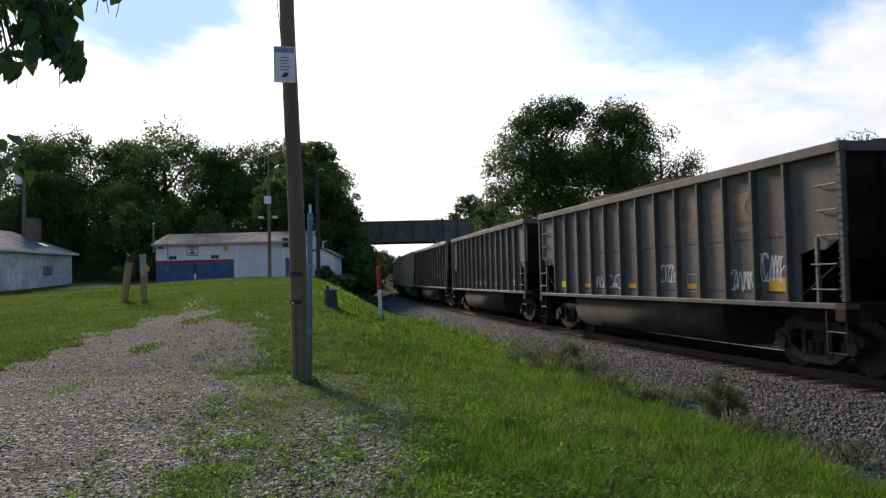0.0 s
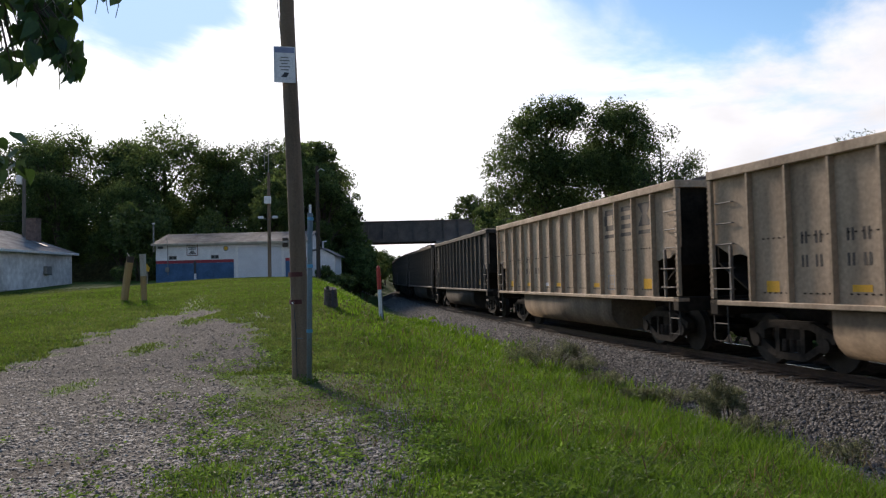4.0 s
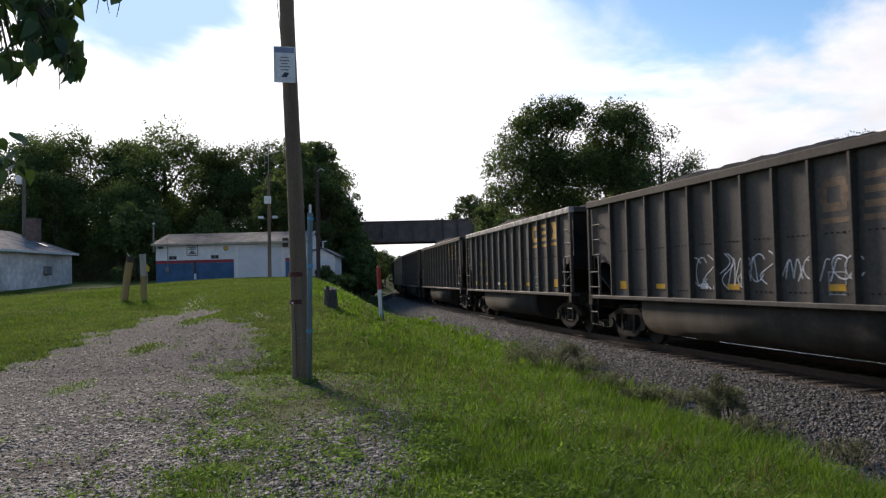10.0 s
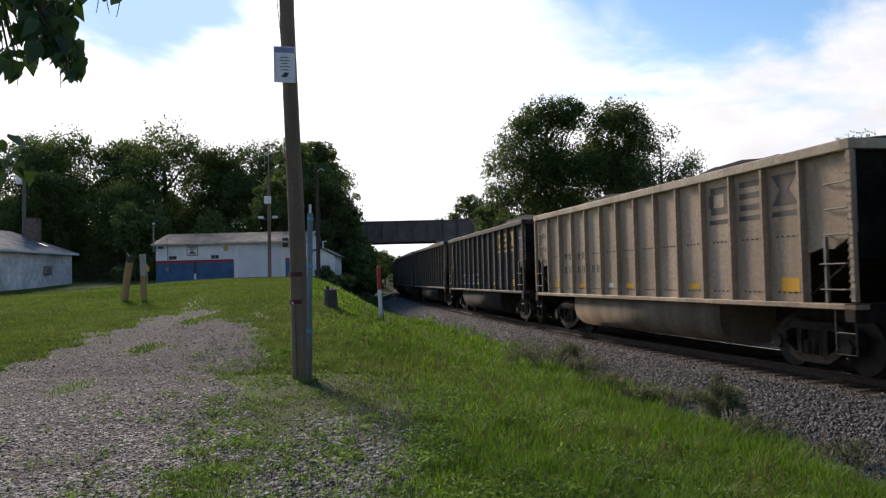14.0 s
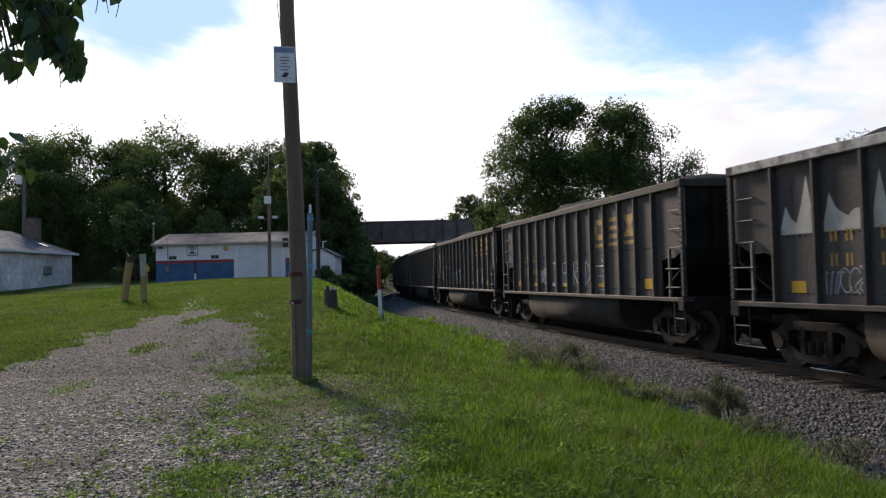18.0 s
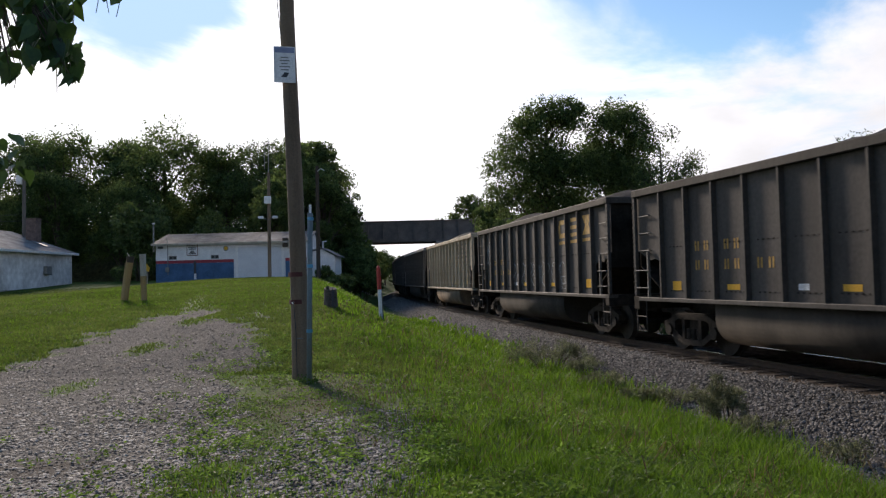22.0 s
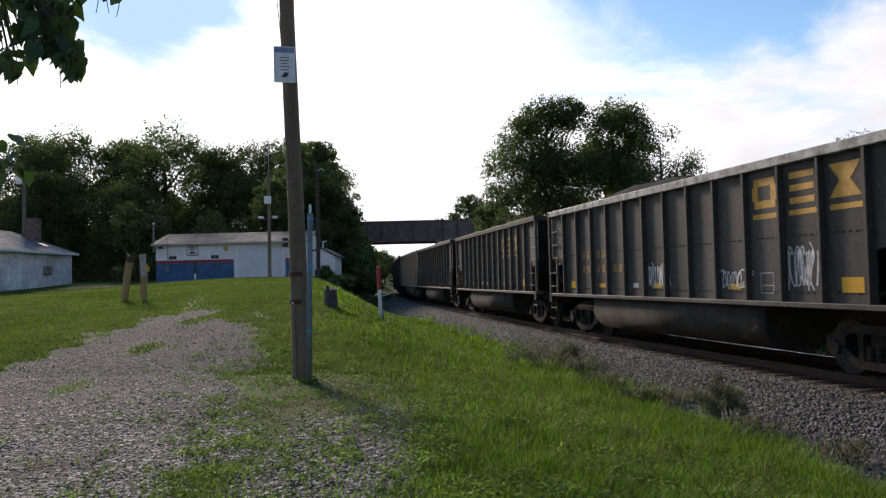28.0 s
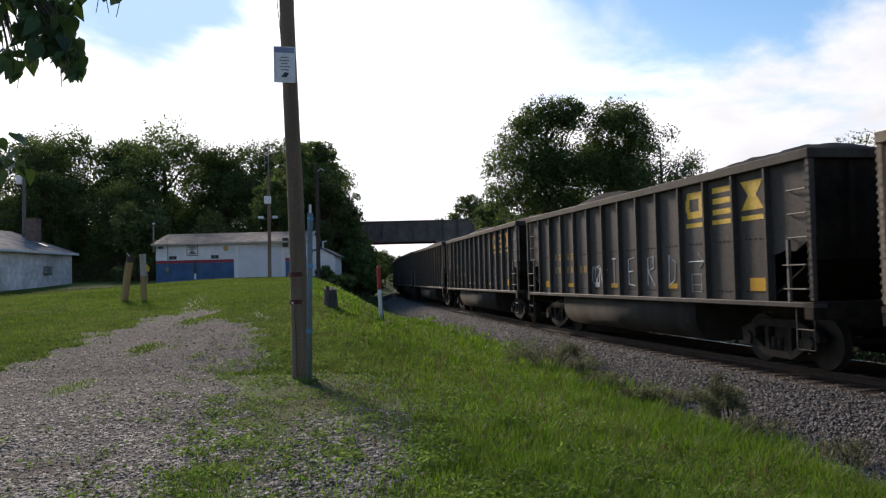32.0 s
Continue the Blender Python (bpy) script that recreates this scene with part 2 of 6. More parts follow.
M = {
    "dark": paint("dark_paint", (0.086, 0.073, 0.062), (0.128, 0.11, 0.094)),
    "black": paint("black_paint", (0.07, 0.061, 0.054), (0.105, 0.093, 0.083)),
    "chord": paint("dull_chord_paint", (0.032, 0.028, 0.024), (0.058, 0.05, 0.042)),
    # near-black paint that carries the shade of the car ends
    "soot": material("shaded_end_paint", (0.02, 0.017, 0.014), rough=0.95, vary=0.4, scale=0.9, fine=14.0, bump=0.06, second=(0.034, 0.029, 0.023), spec=0.04),
    "grey": paint("grey_paint", (0.115, 0.102, 0.091), (0.16, 0.143, 0.128)),
    "tan": paint("tan_paint", (0.40, 0.29, 0.195), (0.50, 0.38, 0.27)),
    # tan for the tubs, with grime and underside shade mixed in
    "tubtan": paint("grimy_shaded_tan_paint", (0.15, 0.115, 0.082), (0.24, 0.185, 0.132)),
    "sand": paint("sand_paint", (0.42, 0.34, 0.24), (0.52, 0.43, 0.31)),
    "under": material("grimy_steel", (0.022, 0.018, 0.015), rough=0.85, vary=0.4, scale=4, second=(0.038, 0.03, 0.023), spec=0.15),
    "truckiron": material("dusty_cast_iron", (0.02, 0.017, 0.014), rough=0.85, vary=0.45, scale=4, second=(0.045, 0.036, 0.029), spec=0.2),
    "wheel": material("wheel_steel", (0.03, 0.025, 0.021), rough=0.7, metal=0.2, vary=0.4, scale=5),
    "stepsteel": material("grimy_step_steel", (0.05, 0.046, 0.042), rough=0.7, metal=0.2, vary=0.35, scale=3, fine=40),
    "bare": material("worn_steel", (0.15, 0.14, 0.13), rough=0.6, metal=0.3, vary=0.35, scale=3, fine=40),
    "silver": material("silver_paint", (0.16, 0.152, 0.145), rough=0.6, vary=0.45, scale=3.0, fine=16, second=(0.46, 0.45, 0.43)),
    "coal": material("coal", (0.014, 0.014, 0.015), rough=0.9, vary=0.5, scale=8, fine=25, bump=0.9, spec=0.12),
    "orange": material("orange_lettering", (0.60, 0.30, 0.035), rough=0.6, vary=0.25, scale=3, fine=18),
    "mark": material("worn_orange_lettering", (0.45, 0.25, 0.05), rough=0.7, vary=0.35, scale=4, fine=18),
    "yellow": material("yellow_lettering", (0.75, 0.46, 0.03), rough=0.6, vary=0.15, scale=3, fine=18),
    "faded": material("faded_lettering", (0.17, 0.105, 0.06), rough=0.7, vary=0.35, scale=3, fine=18),
    "darkletter": material("dark_lettering", (0.07, 0.055, 0.045), rough=0.7, vary=0.3, scale=3),
    "reflect": material("yellow_reflector", (0.66, 0.35, 0.02), rough=0.4, vary=0.1, scale=6),
    "lime": material("lime_reflector", (0.85, 0.9, 0.05), rough=0.3, vary=0.05, scale=6),
    "spray": material("white_spray", (0.72, 0.72, 0.72), rough=0.7, vary=0.25, scale=5),
    "primer": material("primer_patch", (0.46, 0.43, 0.37), rough=0.7, vary=0.2, scale=3),
    "greyspray": material("grey_spray", (0.33, 0.34, 0.35), rough=0.7, vary=0.3, scale=5),
    "rail": material("rail_steel", (0.05, 0.033, 0.025), rough=0.6, metal=0.4, vary=0.3),
    "railtop": material("rail_head", (0.45, 0.44, 0.42), rough=0.25, metal=0.9, vary=0.15),
    "tie": material("creosoted_wood", (0.07, 0.05, 0.038), rough=0.85, vary=0.4, scale=5, fine=50, bump=0.4, objvar=0.3),
    "ballast": material("ballast_stone", (0.135, 0.122, 0.108), rough=0.85, vary=0.25, scale=9, island=True, objvar=0.85),
    "palegravel": material("pale_gravel_stone", (0.24, 0.225, 0.202), rough=0.8, vary=0.2, scale=9, island=True, objvar=0.35),
    "gravel": material("gravel_stone", (0.068, 0.063, 0.058), rough=0.8, vary=0.25, scale=9, island=True, objvar=0.75),
    "grass": material("grass_blades", (0.108, 0.22, 0.016), rough=0.6, vary=0.25, scale=0.5, fine=3, bump=0, island=True, objvar=0.3, trans=0.55, second=(0.15, 0.265, 0.024), spec=0.15),
    "drygrass": material("dry_grass", (0.125, 0.095, 0.045), rough=0.6, vary=0.3, scale=1.0, fine=3, bump=0, island=True, trans=0.35),
    "weed": material("weed_leaves", (0.16, 0.18, 0.1), rough=0.6, vary=0.35, scale=2, fine=4, bump=0, island=True, trans=0.55),
    "litter": material("dead_leaves", (0.15, 0.105, 0.065), rough=0.85, vary=0.4, scale=3, fine=20, bump=0, island=True, objvar=0.4),
    "clover": material("low_weed_leaves", (0.12, 0.2, 0.035), rough=0.6, vary=0.35, scale=1.5, fine=4, bump=0, island=True, objvar=0.35, trans=0.55, spec=0.2),
    "turf": material("mown_turf_blades", (0.115, 0.172, 0.034), rough=0.7, vary=0.3, scale=0.35, fine=2, bump=0, island=True, objvar=0.3, trans=0.5, second=(0.155, 0.2, 0.05), spec=0.1),
    "leaf": material("tree_leaves", (0.092, 0.142, 0.042), rough=0.6, vary=0.3, scale=0.3, fine=3, bump=0, island=True, trans=0.58, second=(0.122, 0.175, 0.052), spec=0.3),
    "leaf_light": material("light_tree_leaves", (0.085, 0.14, 0.035), rough=0.6, vary=0.3, scale=0.4, fine=3, bump=0, island=True, trans=0.4, second=(0.12, 0.16, 0.045)),
    "bark": material("bark", (0.085, 0.065, 0.05), rough=0.9, vary=0.4, scale=4, fine=30, bump=0.6),
    "pole": material("weathered_pole_wood", (0.18, 0.125, 0.082), rough=0.85, vary=0.35, scale=2.0, fine=45, bump=0.5, streak=0.08, second=(0.26, 0.19, 0.13)),
    "postwood": material("yellow_brown_post_wood", (0.30, 0.20, 0.085), rough=0.85, vary=0.35, scale=2.5, fine=40, bump=0.4, streak=0.12),
    "greywood": material("grey_pole_wood", (0.17, 0.15, 0.13), rough=0.9, vary=0.3, scale=2.0, fine=45, streak=0.1),
    "darkwood": material("dark_pole_wood", (0.06, 0.045, 0.035), rough=0.9, vary=0.3, scale=2.0, fine=45, streak=0.1),
    "greypost": material("grey_weathered_wood", (0.42, 0.38, 0.32), rough=0.85, vary=0.25, scale=3.0, fine=40, streak=0.15),
    "conduit": material("painted_conduit", (0.20, 0.24, 0.24), rough=0.55, vary=0.3, scale=3.0, second=(0.16, 0.23, 0.25)),
    "whitewall": material("white_painted_wall", (0.68, 0.69, 0.70), rough=0.75, vary=0.1, scale=1.6, fine=20, second=(0.78, 0.78, 0.78)),
    "dirtywall": material("stained_white_wall", (0.74, 0.75, 0.74), rough=0.85, vary=0.4, scale=0.35, fine=2.5, bump=0.05, second=(0.82, 0.83, 0.83)),
    "bluewall": material("blue_painted_wall", (0.055, 0.125, 0.235), rough=0.7, vary=0.2, scale=1.2, fine=15, spec=0.2),
    "redband": material("red_painted_band", (0.30, 0.035, 0.05), rough=0.6, vary=0.15, scale=2.0),
    "doorpanel": material("white_door_panel", (0.66, 0.68, 0.71), rough=0.55, vary=0.06, scale=1.0),
    "metalroof": material("weathered_metal_roof", (0.10, 0.092, 0.088), rough=0.8, vary=0.3, scale=0.55, fine=5, second=(0.22, 0.205, 0.195), spec=0.1),
    "shingle": material("grey_weathered_roofing", (0.19, 0.188, 0.185), rough=0.95, vary=0.25, scale=0.9, fine=9, second=(0.28, 0.276, 0.27), spec=0.05),
    "brick": material("brown_brick", (0.15, 0.105, 0.09), rough=0.9, vary=0.3, scale=4.0, fine=30),
    "girder": material("dark_bridge_steel", (0.15, 0.132, 0.12), rough=0.8, vary=0.3, scale=0.6, second=(0.2, 0.172, 0.15)),
    "concrete": material("old_concrete", (0.28, 0.27, 0.25), rough=0.9, vary=0.25, scale=0.8),
    "white": material("white_enamel", (0.75, 0.75, 0.74), rough=0.45, vary=0.08, scale=4.0),
    "signface": material("white_sign_face", (0.70, 0.71, 0.72), rough=0.4, vary=0.1, scale=5.0),
    "ink": material("dark_print", (0.05, 0.05, 0.055), rough=0.6, vary=0.1),
    "blueink": material("blue_print", (0.22, 0.26, 0.40), rough=0.6, vary=0.1),
    "redplastic": material("red_plastic", (0.42, 0.035, 0.028), rough=0.4, vary=0.1, scale=4),
    "redtape": material("dull_red_band", (0.11, 0.03, 0.026), rough=0.6, vary=0.2, scale=10),
    "stump": material("old_stump_wood", (0.075, 0.065, 0.052), rough=0.9, vary=0.4, scale=5, fine=40, bump=0.6),
    "boxgrey": material("grey_steel_box", (0.22, 0.23, 0.23), rough=0.5, metal=0.3, vary=0.2, scale=4),
    "yellowpaint": material("yellow_machine_paint", (0.6, 0.34, 0.03), rough=0.5, vary=0.2, scale=3),
    "glassdark": material("window_glass", (0.03, 0.035, 0.04), rough=0.35, vary=0.1, spec=0.3, bump=0),
    "blueband": material("pale_blue_tape", (0.08, 0.32, 0.5), rough=0.5, vary=0.15),
}


# ---- building blocks ----
def box(bm, x0, x1, y0, y1, z0, z1):
    m = Matrix.Translation(((x0 + x1) / 2, (y0 + y1) / 2, (z0 + z1) / 2)) @ Matrix.Diagonal((x1 - x0, y1 - y0, z1 - z0, 1))
    return bmesh.ops.create_cube(bm, size=1.0, matrix=m)["verts"]


def boxed(*dims, bevel=0.0):
    bm = bmesh.new()
    box(bm, *dims)
    if bevel:
        bmesh.ops.bevel(bm, geom=bm.edges[:], offset=bevel, segments=1, affect="EDGES")
    return bm


def tube(bm, pts, r, n=8, r1=None):
    """A bar along points, tapering from r to r1."""
    pts = [Vector(p) for p in pts]
    r1 = r if r1 is None else r1
    rings = []
    for i, p in enumerate(pts):
        d = (pts[min(i + 1, len(pts) - 1)] - pts[max(i - 1, 0)]).normalized()
        u = d.orthogonal().normalized() if i == 0 else (u - d * u.dot(d)).normalized()
        v = d.cross(u)
        rr = r + (r1 - r) * i / max(1, len(pts) - 1)
        rings.append([bm.verts.new(p + (u * math.cos(a) + v * math.sin(a)) * rr) for a in [2 * math.pi * k / n for k in range(n)]])
    for a, b in zip(rings, rings[1:]):
        for k in range(n):
            bm.faces.new((a[k], a[(k + 1) % n], b[(k + 1) % n], b[k]))
    bm.faces.new(rings[0][::-1])
    bm.faces.new(rings[-1])
    return bm


def tubed(pts, r, n=8, r1=None):
    return tube(bmesh.new(), pts, r, n, r1)


def disc(bm, c, axis, r, t, n=20):
    a = Vector(axis).normalized()
    c = Vector(c)
    return tube(bm, [c - a * t / 2, c + a * t / 2], r, n)


def prism(bm, pts, d):
    """A flat polygon of (x, y, z) points pushed along d."""
    a = [bm.verts.new(p) for p in pts]
    b = [bm.verts.new(Vector(p) + Vector(d)) for p in pts]
    bm.faces.new(a)
    bm.faces.new(b[::-1])
    n = len(pts)
    for i in range(n):
        bm.faces.new((a[i], b[i], b[(i + 1) % n], a[(i + 1) % n]))
    return bm


def mesh_of(name, bm, mat, smooth=False):
    bmesh.ops.recalc_face_normals(bm, faces=bm.faces[:])
    me = bpy.data.meshes.new(name)
    bm.to_mesh(me)
    bm.free()
    if smooth:
        for p in me.polygons:
            p.use_smooth = True
    me.materials.append(mat)
    return me


def part(name, bm, mat, parent=None, label="", smooth=False, m=None):
    ob = new(name, mesh_of(name, bm, mat, smooth))
    if parent is not None:
        ob.parent = parent
    if m is not None:
        ob.matrix_basis = m
    if label:
        tagged(ob, label)
    return ob


def piece(name, me, parent, m):
    ob = new(name, me)
    ob.parent = parent
    ob.matrix_basis = m
    return ob


def thing(name, m, label, category, group="", kind=""):
    ob = new(name)
    ob.empty_display_size = 0.2
    ob.matrix_basis = m
    return tagged(ob, label, category, group, kind)


def raw_mesh(name, verts, faces_n, idx, mat, smooth=False):
    """A mesh of many like polygons with faces_n corners each, from arrays."""
    me = bpy.data.meshes.new(name)
    nf = len(idx) // faces_n
    me.vertices.add(len(verts))
    me.vertices.foreach_set("co", np.asarray(verts, dtype=np.float32).ravel())
    me.loops.add(len(idx))
    me.loops.foreach_set("vertex_index", np.asarray(idx, dtype=np.int32))
    me.polygons.add(nf)
    me.polygons.foreach_set("loop_start", np.arange(nf, dtype=np.int32) * faces_n)
    me.polygons.foreach_set("loop_total", np.full(nf, faces_n, dtype=np.int32))
    me.update(calc_edges=True)
    me.validate()
    if smooth:
        me.polygons.foreach_set("use_smooth", np.ones(nf, dtype=bool))
    me.materials.append(mat)
    return me


# ---- the railway line ----
DS = 0.5
LINE_S = np.arange(-900.0, 700.01, DS)


def lay_line():
    """The near face of the train as an arc of changing curvature; s grows towards the camera."""
    k = np.interp(LINE_S, [-900, -300, -200, -95, -70, -45, -20, 5, 60, 90, 700],
                  [0.0, 0.0, 0.0025, 0.0025, 0.0018, 0.0018, 0.0008, 0.0048, 0.0048, 0.001, 0.001])
    a = np.concatenate([[0.0], np.cumsum((k[1:] + k[:-1]) / 2 * DS)])
    i0 = int(np.argmin(abs(LINE_S)))
    a += -1.3591 - a[i0]

    def run(v):
        c = np.concatenate([[0.0], np.cumsum((v[1:] + v[:-1]) / 2 * DS)])
        return c - c[i0]
    x, y = run(np.cos(a)) + 4.5414, run(np.sin(a)) + 19.1228
    return x - 1.6 * np.sin(a), y + 1.6 * np.cos(a), a


LINE_X, LINE_Y, LINE_A = lay_line()
LINE_Z = np.interp(LINE_S, [-900, -140, 40, 700], [0.196, 0.196, -0.056, -0.056])


def on_line(s, side=0.0, up=0.0):
    """A place on the line: side metres away from the camera's side, up metres over the rails."""
    x, y, z, a = (float(np.interp(s, LINE_S, v)) for v in (LINE_X, LINE_Y, LINE_Z, LINE_A))
    return Vector((x - side * math.sin(a), y + side * math.cos(a), z + up)), a


def line_offset(x, y):
    """Signed distance from the centre line (positive on the camera's side) and rail height there."""
    x, y = np.asarray(x, float).ravel(), np.asarray(y, float).ravel()
    best, side, z = np.full(x.shape, 1e9), np.zeros(x.shape), np.zeros(x.shape)
    step = 4
    for i in range(0, len(LINE_S), step):
        dx, dy = x - LINE_X[i], y - LINE_Y[i]
        d = dx * dx + dy * dy
        m = d < best
        best[m] = d[m]
        nx, ny = math.sin(LINE_A[i]), -math.cos(LINE_A[i])
        side[m] = (dx * nx + dy * ny)[m]
        z[m] = LINE_Z[i]
    return side, z


LAWN_Y = [-400, 0, 8, 13, 20, 26, 40, 60, 90, 400]
LAWN_Z = [0.1, 0.12, 0.16, 0.26, 0.85, 1.28, 1.8, 2.15, 2.3, 2.5]


def smooth(t):
    t = np.clip(t, 0, 1)
    return t * t * (3 - 2 * t)


def height(x, y):
    """Ground level."""
    x, y = np.asarray(x, float).ravel(), np.asarray(y, float).ravel()
    d, rz = line_offset(x, y)
    lawn = np.interp(y, LAWN_Y, LAWN_Z)
    low = np.interp(y, [-400, 8, 13, 26, 40, 54, 67, 90, 400], [0.1, 0.15, 0.2, 0.57, 1.0, 1.45, 2.07, 2.3, 2.5])
    lawn = lawn + (low - lawn) * smooth((-x - 13) / 14.0)
    lawn = lawn + 0.05 * np.sin(x * 0.35 + 1.0) * np.sin(y * 0.27) + 0.02 * np.sin(x * 1.3) * np.cos(y * 1.1 + 0.5)
    ditch = -0.62 + 0.03 * np.sin(y * 0.8)
    near = ditch + (lawn - ditch) * smooth((d - 3.2) / 6.2)
    far = ditch + (1.2 + 0.05 * np.abs(d) - ditch) * smooth((-d - 4.5) / 12.0)
    bed_top = rz - 0.185
    shoulder = bed_top + (ditch - bed_top) * np.clip((np.abs(d) - 1.8) / 1.4, 0, 1)
    z = np.where(d > 0, near, far)
    return np.where(np.abs(d) < 3.2, np.minimum(shoulder, bed_top), z)


def bed_edge(y):
    """Distance from the centre line at which the ballast gives way to grass."""
    return np.interp(y, [8, 9.5, 12, 14, 16, 19, 30], [4.5, 4.3, 3.9, 3.55, 3.3, 3.1, 2.8])


def gravel_mask(x, y):
    """How much of the ground is loose stone: the driveway and the ballast."""
    x, y = np.asarray(x, float).ravel(), np.asarray(y, float).ravel()
    wob = 0.35 * np.sin(y * 0.9) + 0.25 * np.sin(y * 2.1 + x)
    wob = wob + 0.32 * np.sin(3.1 * x + 1.7 * y) + 0.26 * np.sin(5.3 * y - 2.9 * x + 1.0) + 0.22 * np.sin(9.1 * x + 4.3 * y)
    right = np.interp(y, [0, 5, 8, 12, 16, 19, 21], [-0.9, -1.8, -2.5, -3.1, -3.9, -4.5, -4.9]) + wob * 0.5
    left = np.interp(y, [0, 8, 13, 17, 19.5, 22.5], [-11, -9.5, -7.7, -7.5, -7.0, -7.3]) + wob * 0.7
    body = smooth((right - x) / 1.7 + 0.5) * smooth((x - left) / 1.6 + 0.5)
    end = np.where(x > -6.1, 20.3, 22.6) + 0.8 * wob
    body = body * smooth((end - y) / 2.2 + 0.5)
    strip = np.exp(-((x + 5.75 + 0.06 * (y - 14)) / 0.5) ** 2) * smooth((y - 9) / 3.0)
    body = body * (1 - strip * (0.45 + 0.3 * np.sin(y * 1.7)))
    fringe = 0.54 * smooth((1.4 - np.abs(x + 0.95)) / 1.2) * smooth((11.5 - y) / 3)
    track = 0.38 * np.exp(-((x + 6.0 + 0.25 * (y - 18)) / 0.6) ** 2) * smooth((y - 17) / 2) * smooth((34 - y) / 8)
    return np.clip(np.maximum(np.maximum(body, fringe), track), 0, 1)


def stain_mask(x, y):
    """A patch of dark earth and fines on the drive."""
    return np.exp(-(((x + 3.7) / 0.8) ** 2 + ((y - 7.2) / 0.6) ** 2))


def worn_mask(x, y):
    """Thin, dry turf: round the pole and where the drive fades out."""
    a = np.exp(-(((x + 1.6) / 1.7) ** 2 + ((y - 11.0) / 5.0) ** 2)) + 0.8 * np.exp(-(((x + 3.5) / 1.1) ** 2 + ((y - 22) / 5) ** 2))
    return np.clip(a, 0, 1) * 0.5


def ground_material():
    m = bpy.data.materials.new("ground")
    m.use_nodes = True
    nt = m.node_tree
    N, L = nt.nodes.new, nt.links.new
    b = nt.nodes["Principled BSDF"]
    b.inputs["Roughness"].default_value = 0.95
    b.inputs["Specular IOR Level"].default_value = 0.15
    co = N("ShaderNodeTexCoord")

    def noise_at(scale, detail=5, rough=0.6):
        n = N("ShaderNodeTexNoise")
        n.inputs["Scale"].default_value, n.inputs["Detail"].default_value, n.inputs["Roughness"].default_value = scale, detail, rough
        L(co.outputs["Object"], n.inputs["Vector"])
        return n.outputs["Fac"]

    def ramp(f, a, c, lo, hi):
        r = N("ShaderNodeMapRange")
        r.inputs["From Min"].default_value, r.inputs["From Max"].default_value = lo, hi
        L(f, r.inputs["Value"])
        x = N("ShaderNodeMix"); x.data_type = "RGBA"
        L(r.outputs[0], x.inputs["Factor"])
        for i, v in ((6, a), (7, c)):
            if isinstance(v, tuple):
                x.inputs[i].default_value = (*v, 1)
            else:
                L(v, x.inputs[i])
        return x.outputs[2]
    turf = ramp(noise_at(0.35), (0.046, 0.098, 0.01), (0.066, 0.122, 0.014), 0.35, 0.65)
    turf = ramp(noise_at(2.2), turf, (0.07, 0.085, 0.02), 0.5, 0.8)
    turf = ramp(noise_at(30, 3), turf, (0.03, 0.055, 0.008), 0.35, 0.75)
    vor = N("ShaderNodeTexVoronoi")
    vor.inputs["Scale"].default_value = 38
    L(co.outputs["Object"], vor.inputs["Vector"])
    stone = ramp(vor.outputs["Color"], (0.03, 0.028, 0.026), (0.095, 0.089, 0.082), 0.1, 0.9)
    stone = ramp(noise_at(1.1), stone, (0.078, 0.073, 0.068), 0.5, 0.85)
    att = N("ShaderNodeAttribute"); att.attribute_name = "gravel"
    edge = N("ShaderNodeMath"); edge.operation = "ADD"
    jit = N("ShaderNodeMapRange")
    jit.inputs["To Min"].default_value, jit.inputs["To Max"].default_value = -0.5, 0.5
    L(noise_at(3.5, 7, 0.7), jit.inputs["Value"])
    L(att.outputs["Fac"], edge.inputs[0]); L(jit.outputs[0], edge.inputs[1])
    mixed = ramp(edge.outputs[0], turf, stone, 0.42, 0.58)
    att3 = N("ShaderNodeAttribute"); att3.attribute_name = "worn"
    thin = N("ShaderNodeMath"); thin.operation = "ADD"
    L(att3.outputs["Fac"], thin.inputs[0]); L(jit.outputs[0], thin.inputs[1])
    soil = ramp(noise_at(9.0), (0.045, 0.033, 0.022), (0.10, 0.078, 0.05), 0.35, 0.7)
    mixed = ramp(thin.outputs[0], mixed, soil, 0.3, 0.6)
    # dark colour for rail dirt, drive stain and the shade painted across the line
    att2 = N("ShaderNodeAttribute"); att2.attribute_name = "dirt_shade"
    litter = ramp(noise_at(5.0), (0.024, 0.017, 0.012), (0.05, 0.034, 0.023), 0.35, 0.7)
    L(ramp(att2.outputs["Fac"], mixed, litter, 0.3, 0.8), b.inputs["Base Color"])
    bp = N("ShaderNodeBump")
    bp.inputs["Strength"].default_value = 0.45
    bp.inputs["Distance"].default_value = 0.02
    L(vor.outputs["Distance"], bp.inputs["Height"])
    L(bp.outputs[0], b.inputs["Normal"])
    return m


